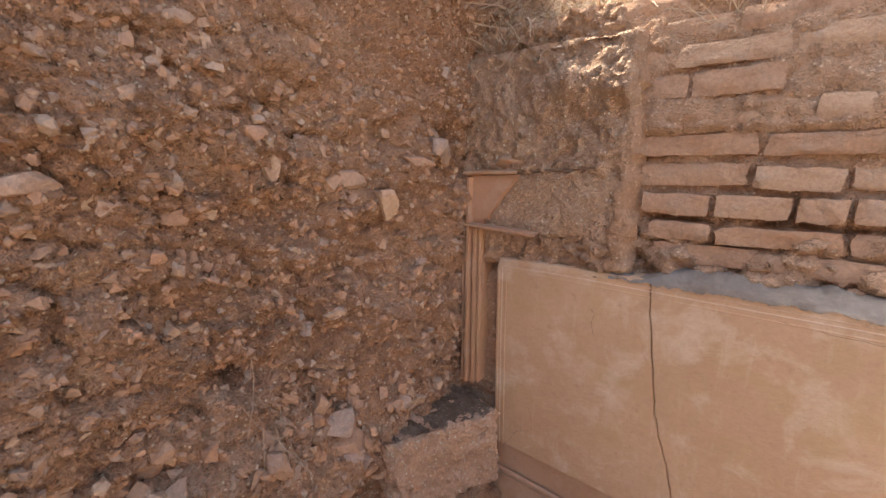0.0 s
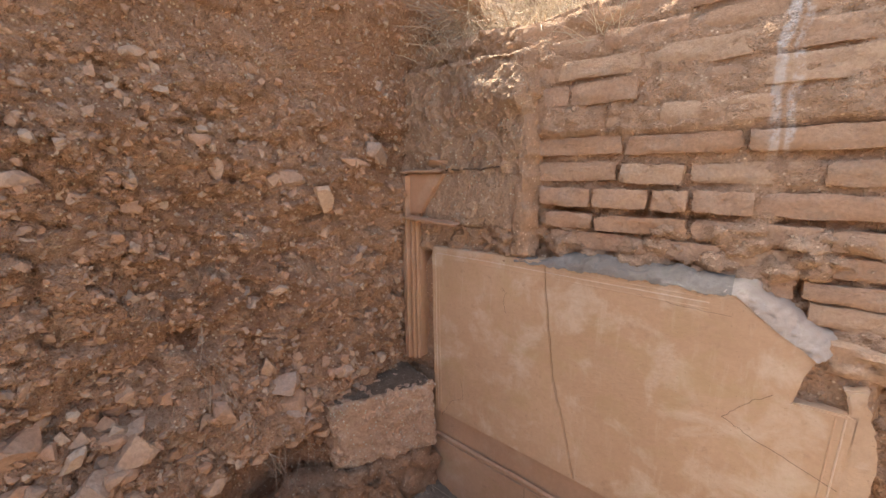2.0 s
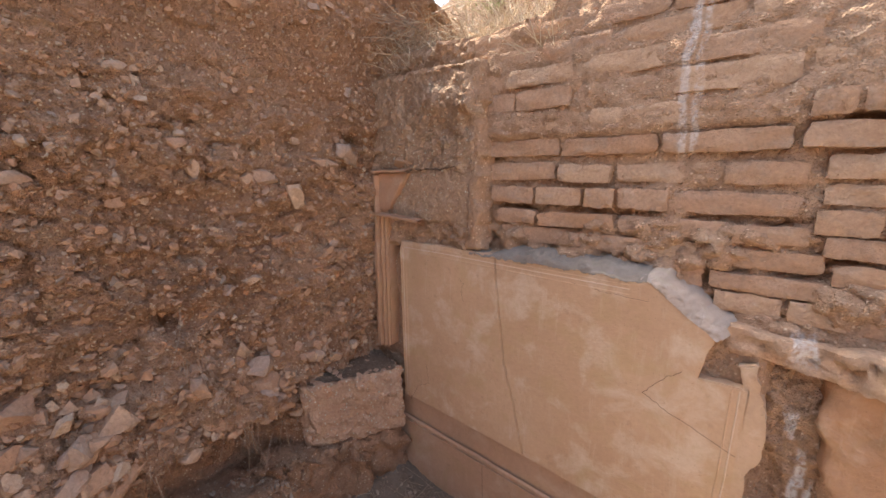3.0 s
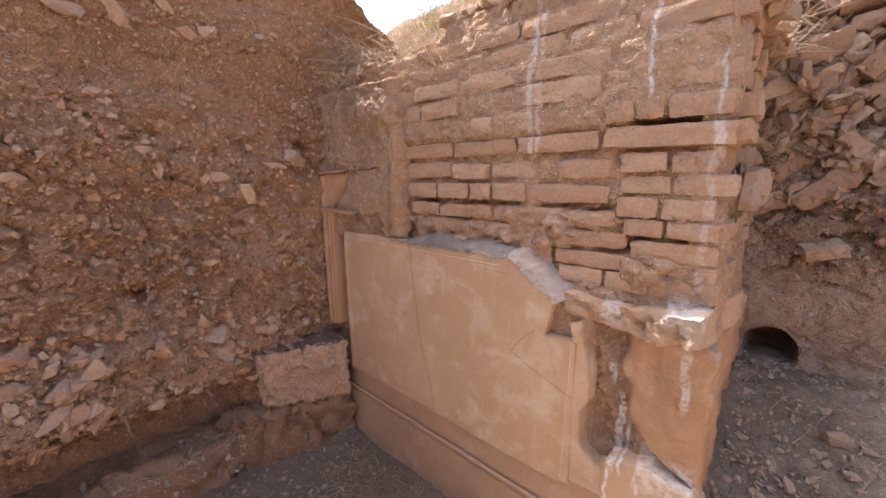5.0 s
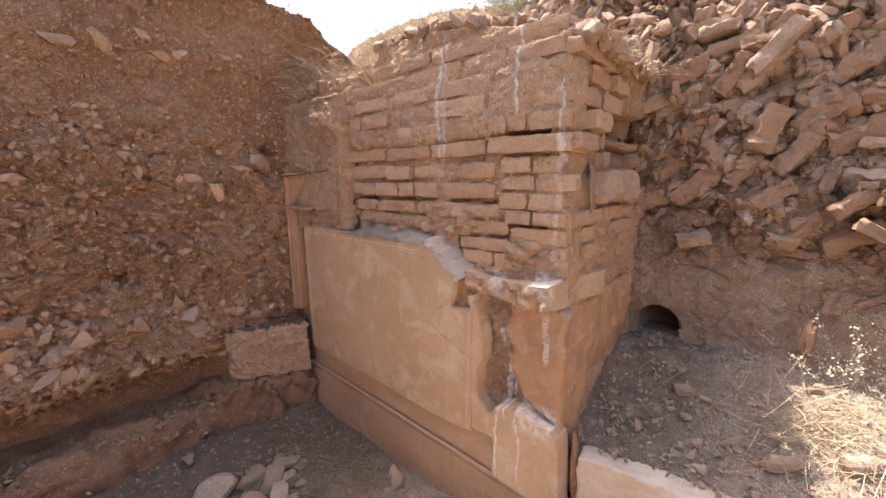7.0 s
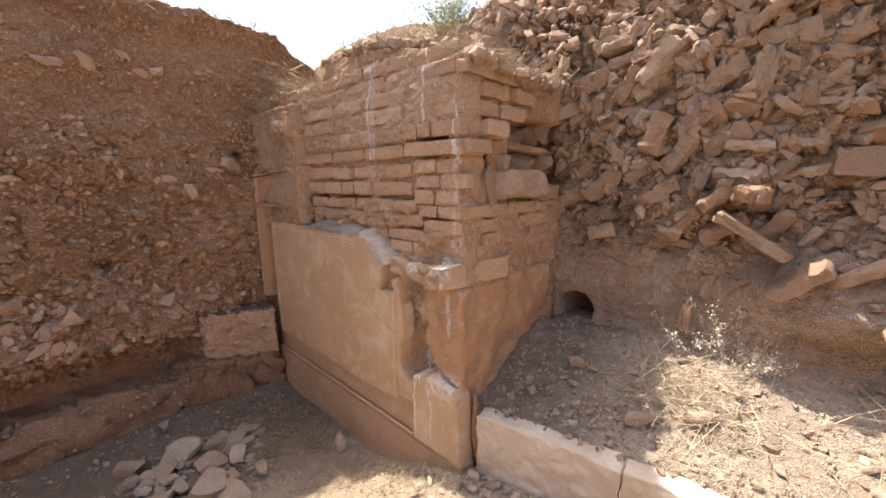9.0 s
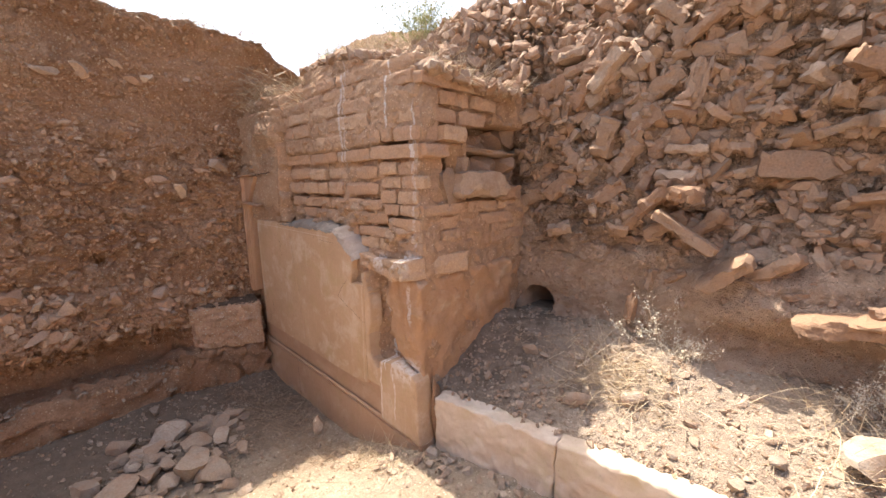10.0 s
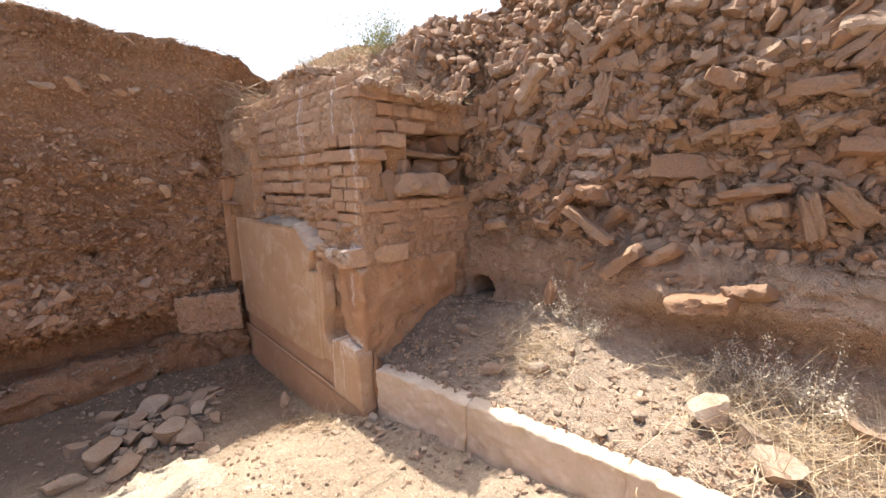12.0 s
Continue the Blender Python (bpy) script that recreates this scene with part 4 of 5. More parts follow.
def kerb():
    d = Vector((0.632, 0.077)).normalized()
    n = Vector((-d.y, d.x))
    for k, (x0, x1) in enumerate(((1.335, 1.959), (1.961, 2.697), (2.699, 3.45), (3.452, 4.2), (4.202, 5.0))):
        a = Vector((x0, kerb_y(x0)))
        e = Vector((x1, kerb_y(x1)))
        w = n * 0.1
        ob = box_stone("kerb_slab", [tuple(a), tuple(e), tuple(e + w), tuple(a + w)], 0.44, 0.105, MARBLE, None, "", 20 + k, 0.011, 30, 16, 0.012)
        tagged(ob, "cream limestone kerb slab with a dusty top", "kerb", "kerb slabs")


doorway_trim()
lower_stones()
corner_block()
kerb()


# ---- stones of the earth faces ----
def on_west(y, z, sink=0.0):
    return np.array([float(west_x(y, z) + west_rough(y, z)) - sink, y, z])


def on_north(x, z, sink=0.0):
    return np.array([x, float(north_y(x, z) - north_rough(x, z)) + sink, z])


def west_stones():
    rng = np.random.default_rng(71)
    known = [(0.97, 1.43, 0.05, 0.05), (0.57, 1.69, 0.05, 0.1), (0.82, 1.66, 0.14, 0.07), (0.94, 1.57, 0.085, 0.1), (0.42, 1.92, 0.035, 0.03),
             (0.27, 1.95, 0.03, 0.03), (0.09, 1.66, 0.09, 0.05), (0.32, 1.58, 0.07, 0.04), (0.4, 1.58, 0.04, 0.03), (0.14, 1.93, 0.03, 0.02),
             (0.32, 2.31, 0.13, 0.05), (0.48, 2.34, 0.1, 0.09), (0.66, 2.41, 0.09, 0.04), (0.75, 2.32, 0.09, 0.05), (0.83, 2.34, 0.08, 0.05),
             (1.05, 2.36, 0.05, 0.04), (1.12, 2.38, 0.05, 0.04), (1.08, 1.72, 0.13, 0.04), (1.2, 1.76, 0.13, 0.1), (0.76, 1.65, 0.05, 0.06), (1.22, 2.05, 0.035, 0.05)]
    for y, z, w, h in known:
        p = on_west(y, z, 0.004)
        w, h = 1.1 * w, 1.1 * h
        stone_part("stone", p, (min(w, h) * 0.9, w, h), (rng.normal(0, 0.25), rng.normal(0, 0.2), rng.normal(0, 0.2)), STONE_WO, west, "worn", rng.integers(10))
    n = 0
    while n < 275:
        y, z = rng.uniform(-0.75, 1.27), rng.uniform(0.42, 2.66)
        low, top = z < 0.98, z > 2.05
        if top and rng.random() < 0.8:
            continue
        s = rng.uniform(0.05, 0.125) if low else (rng.uniform(0.014, 0.03) if top else rng.uniform(0.022, 0.06))
        if low and y > 0.75:
            s *= 0.6
        p = on_west(y, z, 0.22 * s if not low else 0.1 * s)
        tilt = rng.normal(0.5 if y < 0.6 else -0.2, 0.4)
        stone_part("stone", p, (s * 0.8, s * rng.uniform(0.9, 1.5), s * rng.uniform(0.5, 0.9)), (tilt, rng.normal(0, 0.3), rng.normal(0, 0.4)), STONE_WO, west, "worn" if s > 0.05 else "hull", rng.integers(10))
        n += 1
    P, S = [], []
    for _ in range(12000):
        y, z = rng.uniform(-1.6, 1.42), rng.uniform(0.38, 2.7)
        s = 0.007 + 0.03 * rng.random() ** 2.4 if z > 1.95 else 0.008 + 0.036 * rng.random() ** 2.0
        if z < 1.0 and rng.random() < 0.3:
            s *= 1.8
        P.append(on_west(y, z, 0.1 * s)), S.append(s)
    ob = scatter("pebbles", P, S, STONE_W, west, "small stones bedded in the earth", 73, (1, 0.9, 0.78))
    tagged(ob, kind="stuff")


SLABS = [slab_shape(400 + k, 10, 5, 5, 0.14, 0.2) for k in range(12)]
for me in SLABS:
    me.materials.append(STONE_NO)


def rubble_slab(place, size, rot, parent=None, i=0):
    ob = new("brick", SLABS[i % 12])
    ob.parent = parent or north
    ob.matrix_basis = Matrix.LocRotScale(Vector(place), Euler([radians(a) for a in rot]), Vector(size))
    return ob


def north_stones():
    rng = np.random.default_rng(81)
    # place x, z; size along, deep, high; tilt; out of the face
    known = [(2.2, 2.36, 0.3, 0.12, 0.06, -38, 0.04), (3.05, 2.17, 0.34, 0.14, 0.07, -42, 0.05), (3.16, 2.13, 0.26, 0.12, 0.06, -35, 0.03),
             (2.75, 2.05, 0.17, 0.14, 0.08, 28, 0.2), (2.68, 1.96, 0.08, 0.1, 0.08, 10, 0.08), (2.85, 1.85, 0.18, 0.12, 0.07, -6, 0.06),
             (2.87, 2.09, 0.16, 0.12, 0.06, 30, 0.04), (2.17, 2.1, 0.09, 0.12, 0.22, 12, 0.05), (2.14, 1.77, 0.2, 0.12, 0.06, 6, 0.06),
             (2.05, 1.52, 0.17, 0.12, 0.075, -38, 0.3), (2.19, 1.55, 0.13, 0.12, 0.075, 8, 0.32), (2.2, 1.37, 0.33, 0.12, 0.06, 34, 0.34), (2.09, 1.6, 0.06, 0.06, 0.035, 0, 0.24),
             (2.38, 1.19, 0.26, 0.14, 0.075, -40, 0.16), (2.54, 1.21, 0.28, 0.12, 0.07, -36, 0.1), (2.57, 1.68, 0.36, 0.14, 0.15, 3, 0.03),
             (2.89, 1.55, 0.3, 0.14, 0.055, -10, 0.06), (2.96, 1.47, 0.13, 0.12, 0.08, -10, 0.1), (3.09, 1.45, 0.08, 0.12, 0.24, -16, 0.08),
             (3.2, 1.5, 0.09, 0.12, 0.22, -42, 0.08), (1.44, 2.44, 0.09, 0.1, 0.09, 5, 0.05), (1.52, 2.33, 0.19, 0.14, 0.06, -4, 0.2),
             (1.62, 2.4, 0.1, 0.1, 0.09, 30, 0.05), (1.47, 2.02, 0.08, 0.12, 0.22, 14, 0.04), (1.91, 1.29, 0.14, 0.1, 0.05, 2, 0.06),
             (2.77, 1.05, 0.28, 0.24, 0.085, -10, 0.14), (2.94, 1.11, 0.18, 0.2, 0.07, -16, 0.14), (3.25, 1.72, 0.26, 0.14, 0.08, 4, 0.04),
             (1.99, 0.94, 0.05, 0.05, 0.17, 2, 0.3), (1.75, 2.2, 0.26, 0.12, 0.08, -48, 0.05), (1.6, 2.12, 0.22, 0.12, 0.09, -55, 0.05)]
    for k, (x, z, w, d, h, tilt, out) in enumerate(known):
        p = on_north(x, z, 0.03 - out * 0.5)
        rubble_slab(p, (w * 0.92, d, h * 0.85), (rng.normal(0, 8), tilt, rng.normal(0, 12)), None, k)
    for k in range(26):                                  # larger blocks that lean beside the wall
        x, z = 1.3 + 0.8 * (k * 0.618 % 1), 1.5 + 0.95 * (k + 0.5) / 26
        L = rng.uniform(0.13, 0.24)
        rubble_slab(on_north(x, z, 0.022), (L, 0.13, L * rng.uniform(0.32, 0.55)), (rng.normal(0, 10), rng.normal(-45, 22), rng.normal(0, 15)), None, k)
    n = 0
    while n < 240:
        x, z = rng.uniform(1.28, 3.7), rng.uniform(1.05, 3.0)
        if z < 1.3 + 0.35 * float(step(-x, -2.0, -1.5)) and rng.random() < 0.75:
            continue
        s = 0.055 + 0.13 * rng.random() ** 1.4
        p = on_north(x, z, 0.016)
        if rng.random() < 0.5:
            rubble_slab(p, (s * 1.25, s * 0.8, s * rng.uniform(0.3, 0.5)), (rng.normal(0, 15), rng.normal(-22, 35), rng.normal(0, 25)), None, rng.integers(12))
        else:
            s *= 0.75
            stone_part("stone", p, (s * 1.2, s * 0.9, s * 0.75), rng.normal(0, 0.6, 3), STONE_NO, north, "worn" if s > 0.075 else "hull", rng.integers(10))
        n += 1
    P, S = [], []
    for _ in range(9000):
        x = rng.uniform(1.2, 3.6) if rng.random() < 0.86 else rng.uniform(3.6, 6.5)
        z = rng.uniform(0.75, 3.1)
        s = 0.01 + 0.08 * rng.random() ** 2.6
        if z < 1.25 + 0.3 * float(step(-x, -2.0, -1.5)):
            s *= 0.4
        if (x - 1.385) ** 2 + (z - 0.87) ** 2 < 0.13 ** 2:
            continue
        P.append(on_north(x, z, 0.14 * s)), S.append(s)
    fine = [(p, s) for p, s in zip(P, S) if s < 0.034]
    tagged(scatter("rubble", *zip(*fine), STONE_N, north, "small broken rubble", 83, (1.2, 0.9, 0.7)), kind="stuff")
    coarse = [(p, s) for p, s in zip(P, S) if s >= 0.034]
    tagged(scatter("rubble", *zip(*coarse), STONE_N, north, "broken brick and stone rubble", 84, (1.45, 0.9, 0.62), None, BLOCKS), kind="stuff")
    # broken bricks that lie in the gap of the return wall
    for k, (x, y, z, w, d, h, rx, ry, rz) in enumerate(((1.2, 1.9, 1.6, 0.42, 0.2, 0.14, 0, 0, 88), (1.22, 1.66, 1.58, 0.05, 0.12, 0.2, 20, 0, 10), (1.2, 1.78, 1.69, 0.09, 0.1, 0.12, 0, 10, 30),
                                                       (1.18, 2.0, 1.71, 0.2, 0.14, 0.1, 0, 12, 85), (1.2, 2.2, 1.7, 0.16, 0.14, 0.11, 0, -10, 70), (1.21, 2.18, 1.55, 0.22, 0.14, 0.09, 0, 4, 88),
                                                       (1.16, 1.95, 1.79, 0.42, 0.16, 0.035, 0, 5, 82), (1.06, 2.0, 1.85, 0.16, 0.14, 0.09, 10, 8, 70),
                                                       (1.08, 2.22, 1.86, 0.2, 0.16, 0.13, 20, 0, 60), (1.1, 2.36, 1.92, 0.18, 0.14, 0.15, 0, 25, 95), (1.0, 2.1, 1.87, 0.3, 0.16, 0.1, 0, -8, 86))):
        if k in (3, 4, 8, 9, 10):
            stone_part("stone", (x, y, z), (d, w, h * 1.15), (radians(rx), radians(ry), radians(rz - 90)), STONE_NO, brick_wall, "worn", k % 10)
        else:
            rubble_slab((x, y, z), (w, d, h), (rx, ry, rz), brick_wall, k)


west_stones()
north_stones()


# ---- loose stones, gravel, straw ----
def loose(name, x, y, z, size, rng, material, label, group, category="stone"):
    ob = new(name, stone_mesh("worn", int(rng.integers(10)), material))
    ob.matrix_basis = Matrix.LocRotScale(Vector((x, y, z + size[2] * 0.28)), Euler((rng.normal(0, 0.2), rng.normal(0, 0.2), rng.uniform(0, 6.28))), Vector(size))
    return tagged(ob, label, category, group)


def loose_stones():
    rng = np.random.default_rng(91)
    heap = [(-0.25, 0.56, 0.16), (-0.1, 0.8, 0.12), (-0.14, 0.92, 0.1), (0.2, 0.57, 0.17), (0.34, 0.64, 0.14), (0.15, 0.24, 0.15), (0.36, 0.31, 0.13), (0.3, 0.06, 0.13),
            (0.09, 0.4, 0.11), (-0.05, 0.13, 0.11), (0.22, 0.46, 0.1), (-0.02, 0.66, 0.12), (0.04, 0.78, 0.1), (-0.2, 0.72, 0.09), (-0.32, 0.35, 0.12), (-0.12, 0.45, 0.1)]
    for x, y, s in heap:
        s *= 1.5
        loose("stone", x, y, float(floor_z(x, y)), (s, s * 0.72, s * 0.5), rng, GRAVEL_O, "dusty grey stone lying in a heap on the floor", "heap of stones")
    for _ in range(60):
        x, y = rng.normal(0.05, 0.24), rng.normal(0.5, 0.26)
        s = rng.uniform(0.035, 0.11)
        if y < 1.2 and x > -0.6:
            loose("stone", x, y, float(floor_z(x, y)), (s, s * 0.8, s * 0.6), rng, GRAVEL_O, "small grey stone on the earth floor", "small floor stones")
    loose("stone", 0.41, 1.25, float(floor_z(0.41, 1.25)) + 0.02, (0.1, 0.07, 0.12), rng, STONE_WO, "red broken stone against the dado", "")
    for x, y, s in ((1.36, 1.36, 0.07), (1.4, 1.3, 0.055), (1.45, 1.36, 0.05), (1.5, 1.31, 0.06), (1.42, 1.4, 0.05), (1.58, 1.38, 0.045), (1.66, 1.36, 0.05), (1.33, 1.28, 0.05), (1.75, 1.4, 0.06), (1.3, 1.2, 0.04)):
        loose("stone", x, y, float(floor_z(x, y)), (s, s * 0.8, s * 0.7), rng, GRAVEL_O, "small stone at the foot of the kerb", "stones at the kerb")
    for _ in range(70):
        x = rng.uniform(1.0, 2.6)
        y = (1.3 if x < 1.33 else kerb_y(x) - 0.03) - 0.18 * rng.random() ** 1.6
        s = rng.uniform(0.02, 0.055)
        loose("stone", x, y, float(floor_z(x, y)), (s, s * 0.8, s * 0.7), rng, GRAVEL_O, "small stone at the foot of the kerb", "stones at the kerb")
    for x, y, s, h in ((1.6, 1.89, 0.1, 0.8), (1.93, 1.75, 0.13, 0.5), (2.15, 1.87, 0.13, 0.6), (2.65, 1.84, 0.1, 0.5), (2.88, 1.95, 0.19, 0.7), (3.02, 1.93, 0.12, 0.8), (3.1, 1.84, 0.2, 0.45), (2.9, 2.1, 0.08, 0.6), (3.35, 2.15, 0.2, 0.5)):
        s *= 0.95
        loose("rock", x, y, float(terrace_z(x, y)), (s, s * 0.75, s * h), rng, GRAVEL_O, "pale broken rock on the raised bed", "rocks on the bed", "rock")
    for _ in range(110):
        x = rng.uniform(1.35, 3.5)
        y = rng.uniform(kerb_y(x) + 0.13, 2.25)
        s = 0.02 + 0.05 * rng.random() ** 2
        loose("stone", x, y, float(terrace_z(x, y)), (s, s * 0.8, s * 0.6), rng, GRAVEL_O, "small stone on the raised bed", "small bed stones")
    P, S = [], []
    for _ in range(700):
        x, y = rng.uniform(-0.98, -0.66), rng.uniform(-0.7, 0.9)
        P.append((x, y, 0.245 if x < -0.72 else rng.uniform(0.05, 0.24))), S.append(0.006 + 0.035 * rng.random() ** 2.5)
    for _ in range(8500):
        x, y = rng.uniform(-0.7, 2.6), rng.uniform(-0.6, 1.33)
        if rng.random() > 0.35 + 0.65 * float(vnoise(x * 2.5, y * 2.5, 0, 5)):
            continue
        P.append((x, y, float(floor_z(x, y)) + 0.004)), S.append(0.006 + 0.034 * rng.random() ** 2.8)
    tagged(scatter("floor_gravel", P, S, GRAVEL, None, "loose gravel and crumbs of stone on the floor", 93), category="gravel", kind="stuff")
    P, S = [], []
    for _ in range(7500):
        x = rng.uniform(1.28, 4.4)
        lo = 1.47 + 0.122 * (x - 1.33)
        y = rng.uniform(lo, 2.4)
        P.append((x, y, float(terrace_z(x, y)) + 0.004)), S.append(0.006 + 0.036 * rng.random() ** 3)
    tagged(scatter("bed_gravel", P, S, GRAVEL, None, "loose gravel on the raised bed", 95), category="gravel", kind="stuff")


def straw():
    rng = np.random.default_rng(101)

    def patch(n, cx, cy, sx, sy, zf, lift=0.012):
        out = []
        for _ in range(n):
            x, y = rng.normal(cx, sx), rng.normal(cy, sy)
            out.append((x, y, float(zf(x, y)) + rng.uniform(0.0, lift)))
        return out

    sets = (("straw_clump", patch(380, 2.08, 1.93, 0.12, 0.09, terrace_z, 0.05), STRAW, 0.88, 0.22, "clump of dry straw on the raised bed"),
            ("straw_scatter", patch(190, 1.82, 1.93, 0.18, 0.1, terrace_z, 0.03), TWIG, 0.96, 0.22, "brown dry stalks lying on the raised bed"),
            ("straw_scatter", patch(150, 2.5, 1.85, 0.35, 0.14, terrace_z), STRAW, 0.96, 0.14, "loose straws on the raised bed"),
            ("straw_clump", patch(900, 3.25, 2.0, 0.28, 0.16, terrace_z, 0.05), STRAW, 0.72, 0.3, "tangled dry straw by the bank"),
            ("straw_scatter", patch(800, 0.3, 1.15, 0.38, 0.13, floor_z, 0.02), TWIG, 0.93, 0.2, "dead brown stalks along the foot of the wall"),
            ("straw_scatter", patch(170, 1.15, 1.2, 0.17, 0.07, floor_z, 0.02), STRAW, 0.85, 0.18, "dry straw at the corner of the wall"),
            ("straw_scatter", patch(220, -0.2, 1.1, 0.3, 0.16, floor_z), TWIG, 0.95, 0.2, "thin dead stalks on the floor"))
    for name, roots, mat, lie, longest, label in sets:
        ob = blades(name, roots, rng.uniform(0.04, longest, len(roots)), mat, None, "", rng.integers(999), lie, 0.0017, 0.8)
        tagged(ob, label, "straw", kind="stuff")

    def slope_z(x, y):
        return 2.12 + (rim_z(x) - 2.12) * step(y, 1.5 + 0.2 * step(x, 0.2, 0.8) + 0.5 * step(x, 0.7, 1.12), 2.5 + 0.2 * step(x, 0.7, 1.12))
    roots = []
    for _ in range(3800):
        x, y = rng.uniform(-0.85, 0.15), 1.47 + 0.8 * rng.random() ** 1.5
        if y < 1.6 and -0.5 < x < 0.05:
            continue
        roots.append((x, y, float(slope_z(x, y)) + rng.uniform(-0.02, 0.03)))
    ob = blades("dry_grass", roots, rng.uniform(0.05, 0.2, len(roots)), STRAW, None, "", 7, 0.65, 0.0023, 0.9)
    tagged(ob, "bleached dry grass on the slope above the wall", "grass", kind="stuff")
    roots = []
    for _ in range(1500):
        x, y = rng.uniform(0.1, 1.35), rng.uniform(1.5, 2.3)
        roots.append((x, y, max(float(slope_z(x, y)), float(wall_top(x)) if y < 1.7 else 0) + rng.uniform(-0.01, 0.03)))
    ob = blades("dry_grass", roots, rng.uniform(0.05, 0.18, len(roots)), STRAW, None, "", 8, 0.85, 0.0016, 0.8)
    tagged(ob, "flattened dry stalks on top of the wall", "grass", kind="stuff")
    roots = []
    for _ in range(2800):
        y = rng.uniform(-1.5, 1.7)
        d = rng.uniform(0.0, 0.5)
        roots.append((-0.9 - d, y, 2.72 + 0.05 * d + rng.uniform(-0.02, 0.02)))
    ob = blades("dry_grass", roots, 0.03 + 0.13 * rng.random(len(roots)) ** 2, STRAW, None, "", 9, 0.5, 0.0014, 0.6)
    tagged(ob, "short dry grass along the rim of the pit", "grass", kind="stuff")


def plant(place, height, spread, stalks, leaf, stalk_mat, leaf_mat, seed, name, label, category, leaves=14):
    rng = np.random.default_rng(seed)
    r = thing(name, place, label, category)
    tips, V, Fc = [], [], []
    roots = [(rng.normal(0, spread * 0.12), rng.normal(0, spread * 0.12), 0) for _ in range(stalks)]
    stems = blades("stalk", roots, rng.uniform(0.6, 1.0, stalks) * height, stalk_mat, r, "", seed, 0.35, 0.0012, 0.9)
    tagged(stems, kind="stuff")
    co = np.array([v.co[:] for v in stems.data.vertices]).reshape(-1, 4, 3, 3).mean(2)
    for s in co:
        for _ in range(leaves):
            t = rng.uniform(0.9, 2.99)
            k = int(t)
            c = s[k] + (s[k + 1] - s[k]) * (t - k) + rng.normal(0, leaf * 0.8, 3)
            a, b = rng.normal(size=3), rng.normal(size=3)
            a /= np.linalg.norm(a)
            b = np.cross(a, b)
            b /= np.linalg.norm(b)
            L = leaf * rng.uniform(0.6, 1.3)
            i = len(V)
            V.extend([c, c + a * L * 0.5 + b * L * 0.22, c + a * L, c + a * L * 0.5 - b * L * 0.22])
            Fc.extend([(i, i + 1, i + 2), (i, i + 2, i + 3)])
    tagged(raw("foliage", np.array(V), Fc, leaf_mat, r), kind="stuff")
    return r


def slope_stones():
    rng = np.random.default_rng(141)
    P, S = [], []
    for _ in range(1900):
        x, y = rng.uniform(0.1, 1.3), rng.uniform(1.5, 2.6)
        if rng.random() < 0.5:
            x, y = rng.uniform(0.55, 1.3), rng.uniform(1.85, 2.55)
        z = 2.12 + (float(rim_z(x)) - 2.12) * float(step(y, 1.5 + 0.2 * float(step(x, 0.2, 0.8)) + 0.5 * float(step(x, 0.7, 1.12)), 2.5 + 0.2 * float(step(x, 0.7, 1.12))))
        if rng.random() < 0.22:
            y = rng.uniform(1.49, 1.75)
        if y < 1.75:
            z = max(2.12, float(wall_top(x)) - 0.01)
        P.append((x, y, z + 0.01)), S.append(0.015 + 0.08 * rng.random() ** 2.5)
    tagged(scatter("slope_rubble", P, S, STONE_N, None, "broken stones on the slope above the wall", 143, (1.3, 1.0, 0.65), 0.7, BLOCKS), category="rubble", kind="stuff")


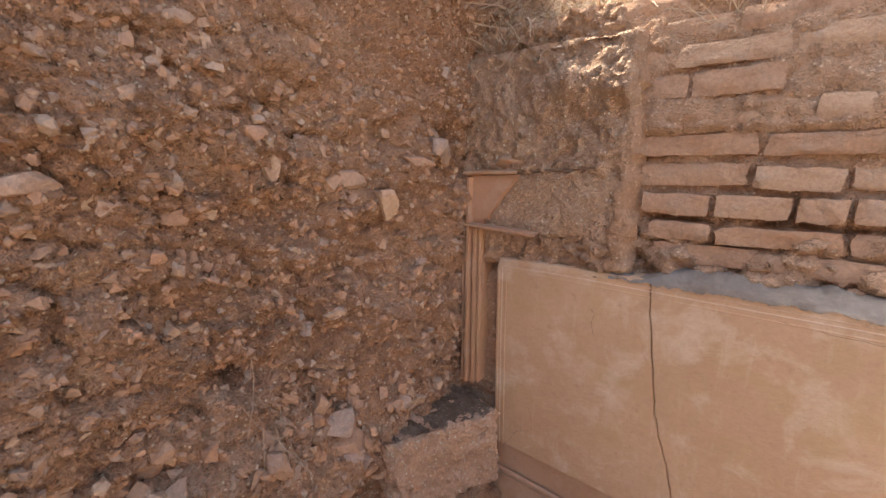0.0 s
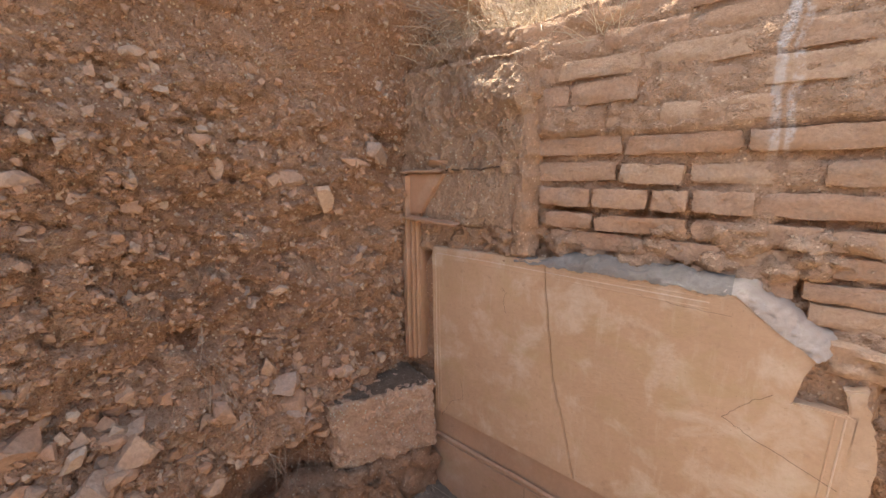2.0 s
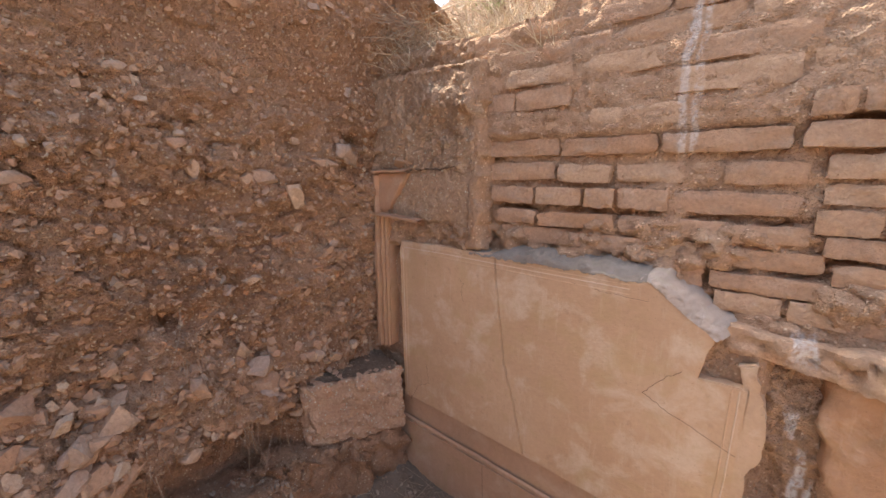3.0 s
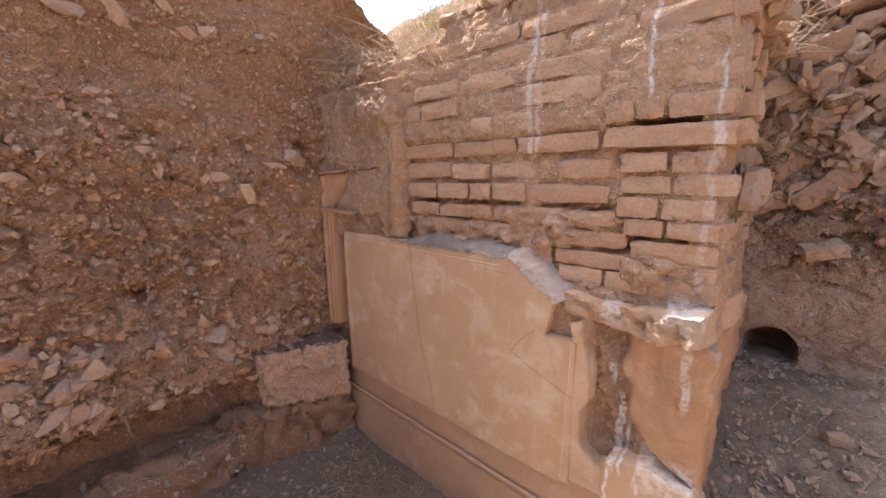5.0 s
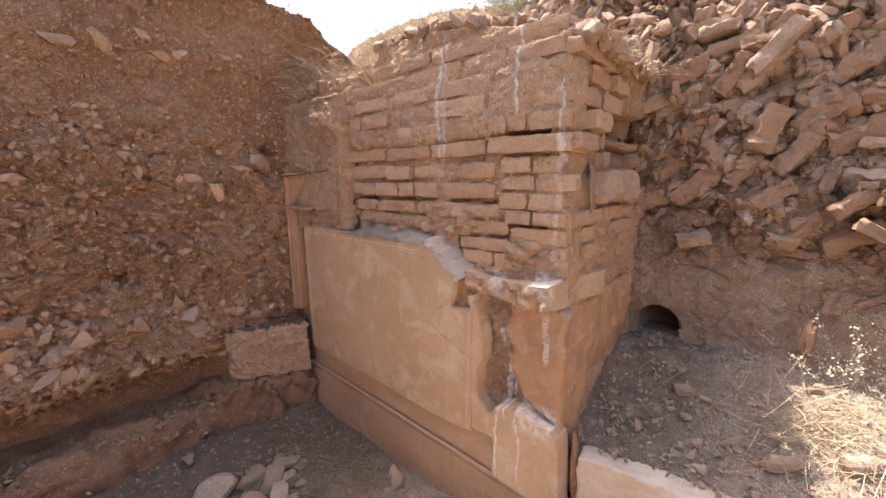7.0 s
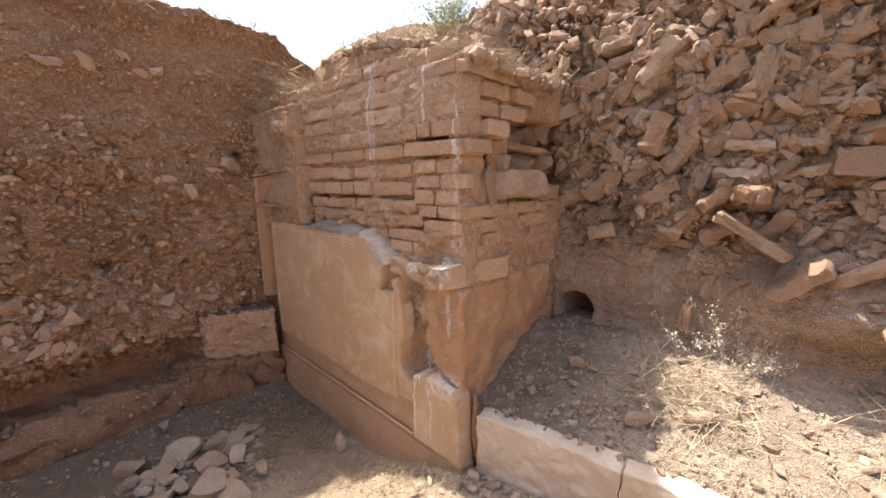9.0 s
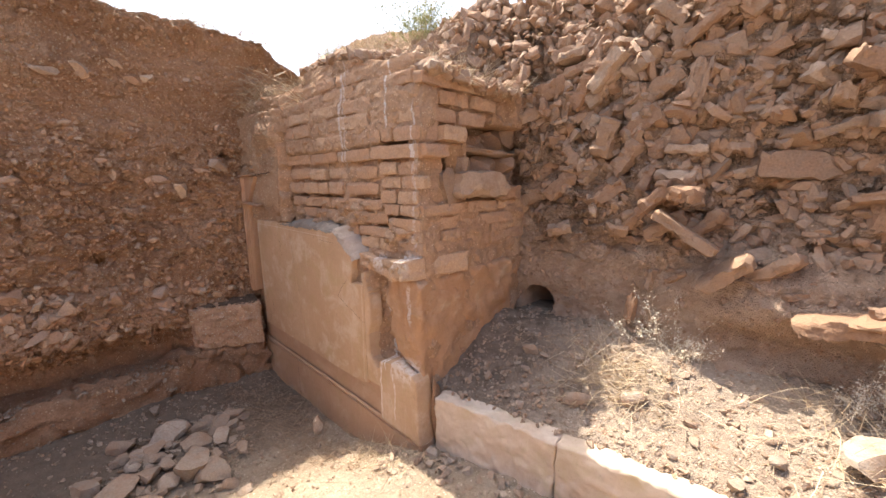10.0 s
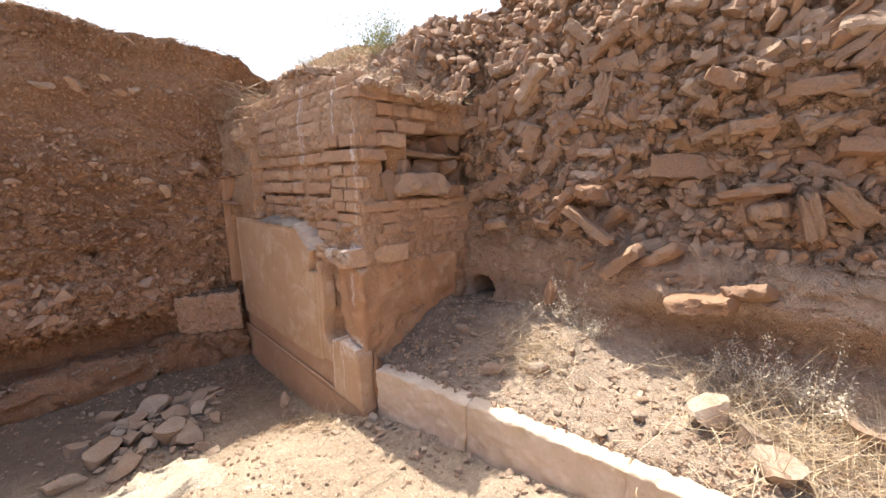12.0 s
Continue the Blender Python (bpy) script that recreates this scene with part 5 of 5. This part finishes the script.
def plants():
    for k, (x, y, z, h, w) in enumerate(((0.45, 2.2, 2.6, 0.38, 0.45), (0.52, 2.25, 2.63, 0.32, 0.4), (-0.62, 2.2, 2.64, 0.22, 0.3), (-0.5, 2.1, 2.55, 0.16, 0.3), (-0.98, 1.2, 2.72, 0.2, 0.25), (-0.95, 0.45, 2.73, 0.14, 0.2))):
        plant((x, y, z), h, w, 60 if k < 2 else 30, 0.016, GREEN, GREEN, 500 + k, "shrub", "small green weed on the rim of the pit", "shrub", 26 if k < 2 else 12)
    for k, (x, y, z, h) in enumerate(((2.2, 2.24, 0.74, 0.28), (2.3, 2.22, 0.72, 0.2), (2.08, 2.26, 0.76, 0.3), (2.88, 2.2, 0.7, 0.18), (3.0, 2.2, 0.7, 0.26), (3.12, 2.18, 0.7, 0.22), (3.2, 2.15, 0.7, 0.18))):
        plant((x, y, z), h, 0.3, 11, 0.013, PALE, PALE, 520 + k, "dry_weed", "bleached dry weed growing at the foot of the bank", "weed", 45)
    # thin roots that hang from the west face
    rng = np.random.default_rng(131)
    roots = []
    for y, z in ((0.47, 1.05), (0.5, 0.95), (0.4, 0.85), (0.55, 0.8), (0.98, 1.15), (0.75, 0.6), (1.12, 0.9), (0.6, 0.62), (0.3, 0.7)):
        x = float(west_x(y, z)) + 0.05
        roots += [(x + rng.normal(0, 0.01), y + rng.normal(0, 0.05), z + rng.normal(0, 0.04)) for _ in range(9)]
    ob = blades("hanging_roots", roots, rng.uniform(0.06, 0.22, len(roots)), TWIG, None, "", 600, 1.7, 0.0013, 1.3)
    tagged(ob, "thin dry roots hanging from the earth face", "root", kind="stuff")


def corner_roots():
    """The tangle of dead roots and stalks where the earth face meets the wall."""
    rng = np.random.default_rng(171)
    roots = [(rng.normal(-0.62, 0.12), 1.5 + rng.normal(0, 0.05), rng.normal(2.33, 0.06)) for _ in range(170)]
    ob = blades("root_tangle", roots, rng.uniform(0.08, 0.28, 170), TWIG, None, "", 611, 1.15, 0.0026, 1.6)
    tagged(ob, "tangle of dead roots hanging over the end of the wall", "root", kind="stuff")
    roots = [(rng.normal(-0.5, 0.16), 1.52 + rng.normal(0, 0.05), rng.normal(2.3, 0.06)) for _ in range(60)]
    ob = blades("root_tangle", roots, rng.uniform(0.08, 0.26, 60), STRAW, None, "", 612, 0.95, 0.0022, 1.2)
    tagged(ob, "long bleached stalks fallen over the wall end", "straw", kind="stuff")
    roots = []
    for _ in range(900):                                 # turf that hangs over the rim
        y = rng.uniform(-1.2, 1.95)
        roots.append((float(west_x(y, 2.7)) + rng.uniform(-0.08, 0.05), y, 2.72 + 0.07 * (1 - float(step(y, 0.3, 0.8))) - 0.3 * float(step(y, 1.55, 1.98)) + rng.normal(0, 0.02)))
    ob = blades("rim_turf", roots, rng.uniform(0.03, 0.12, 900), TWIG, None, "", 613, 1.0, 0.002, 1.4)
    tagged(ob, "dry turf and rootlets overhanging the rim", "grass", kind="stuff")


def pale_step():
    """The broken edge of an old lime floor in the open part of the pit."""
    ob = box_stone("lime_floor", [(0.9, 0.12), (2.3, 0.0), (1.95, 0.98), (0.8, 0.5)], 0.2, 0.03, DUST, None, "", 33, 0.045, 26, 9, 0.02)
    tagged(ob, "broken pale lime floor slab lying in the earth", "floor slab")


loose_stones()
straw()
slope_stones()
plants()
corner_roots()
pale_step()

# ---- brick courses ----
lay_front()
lay_return()
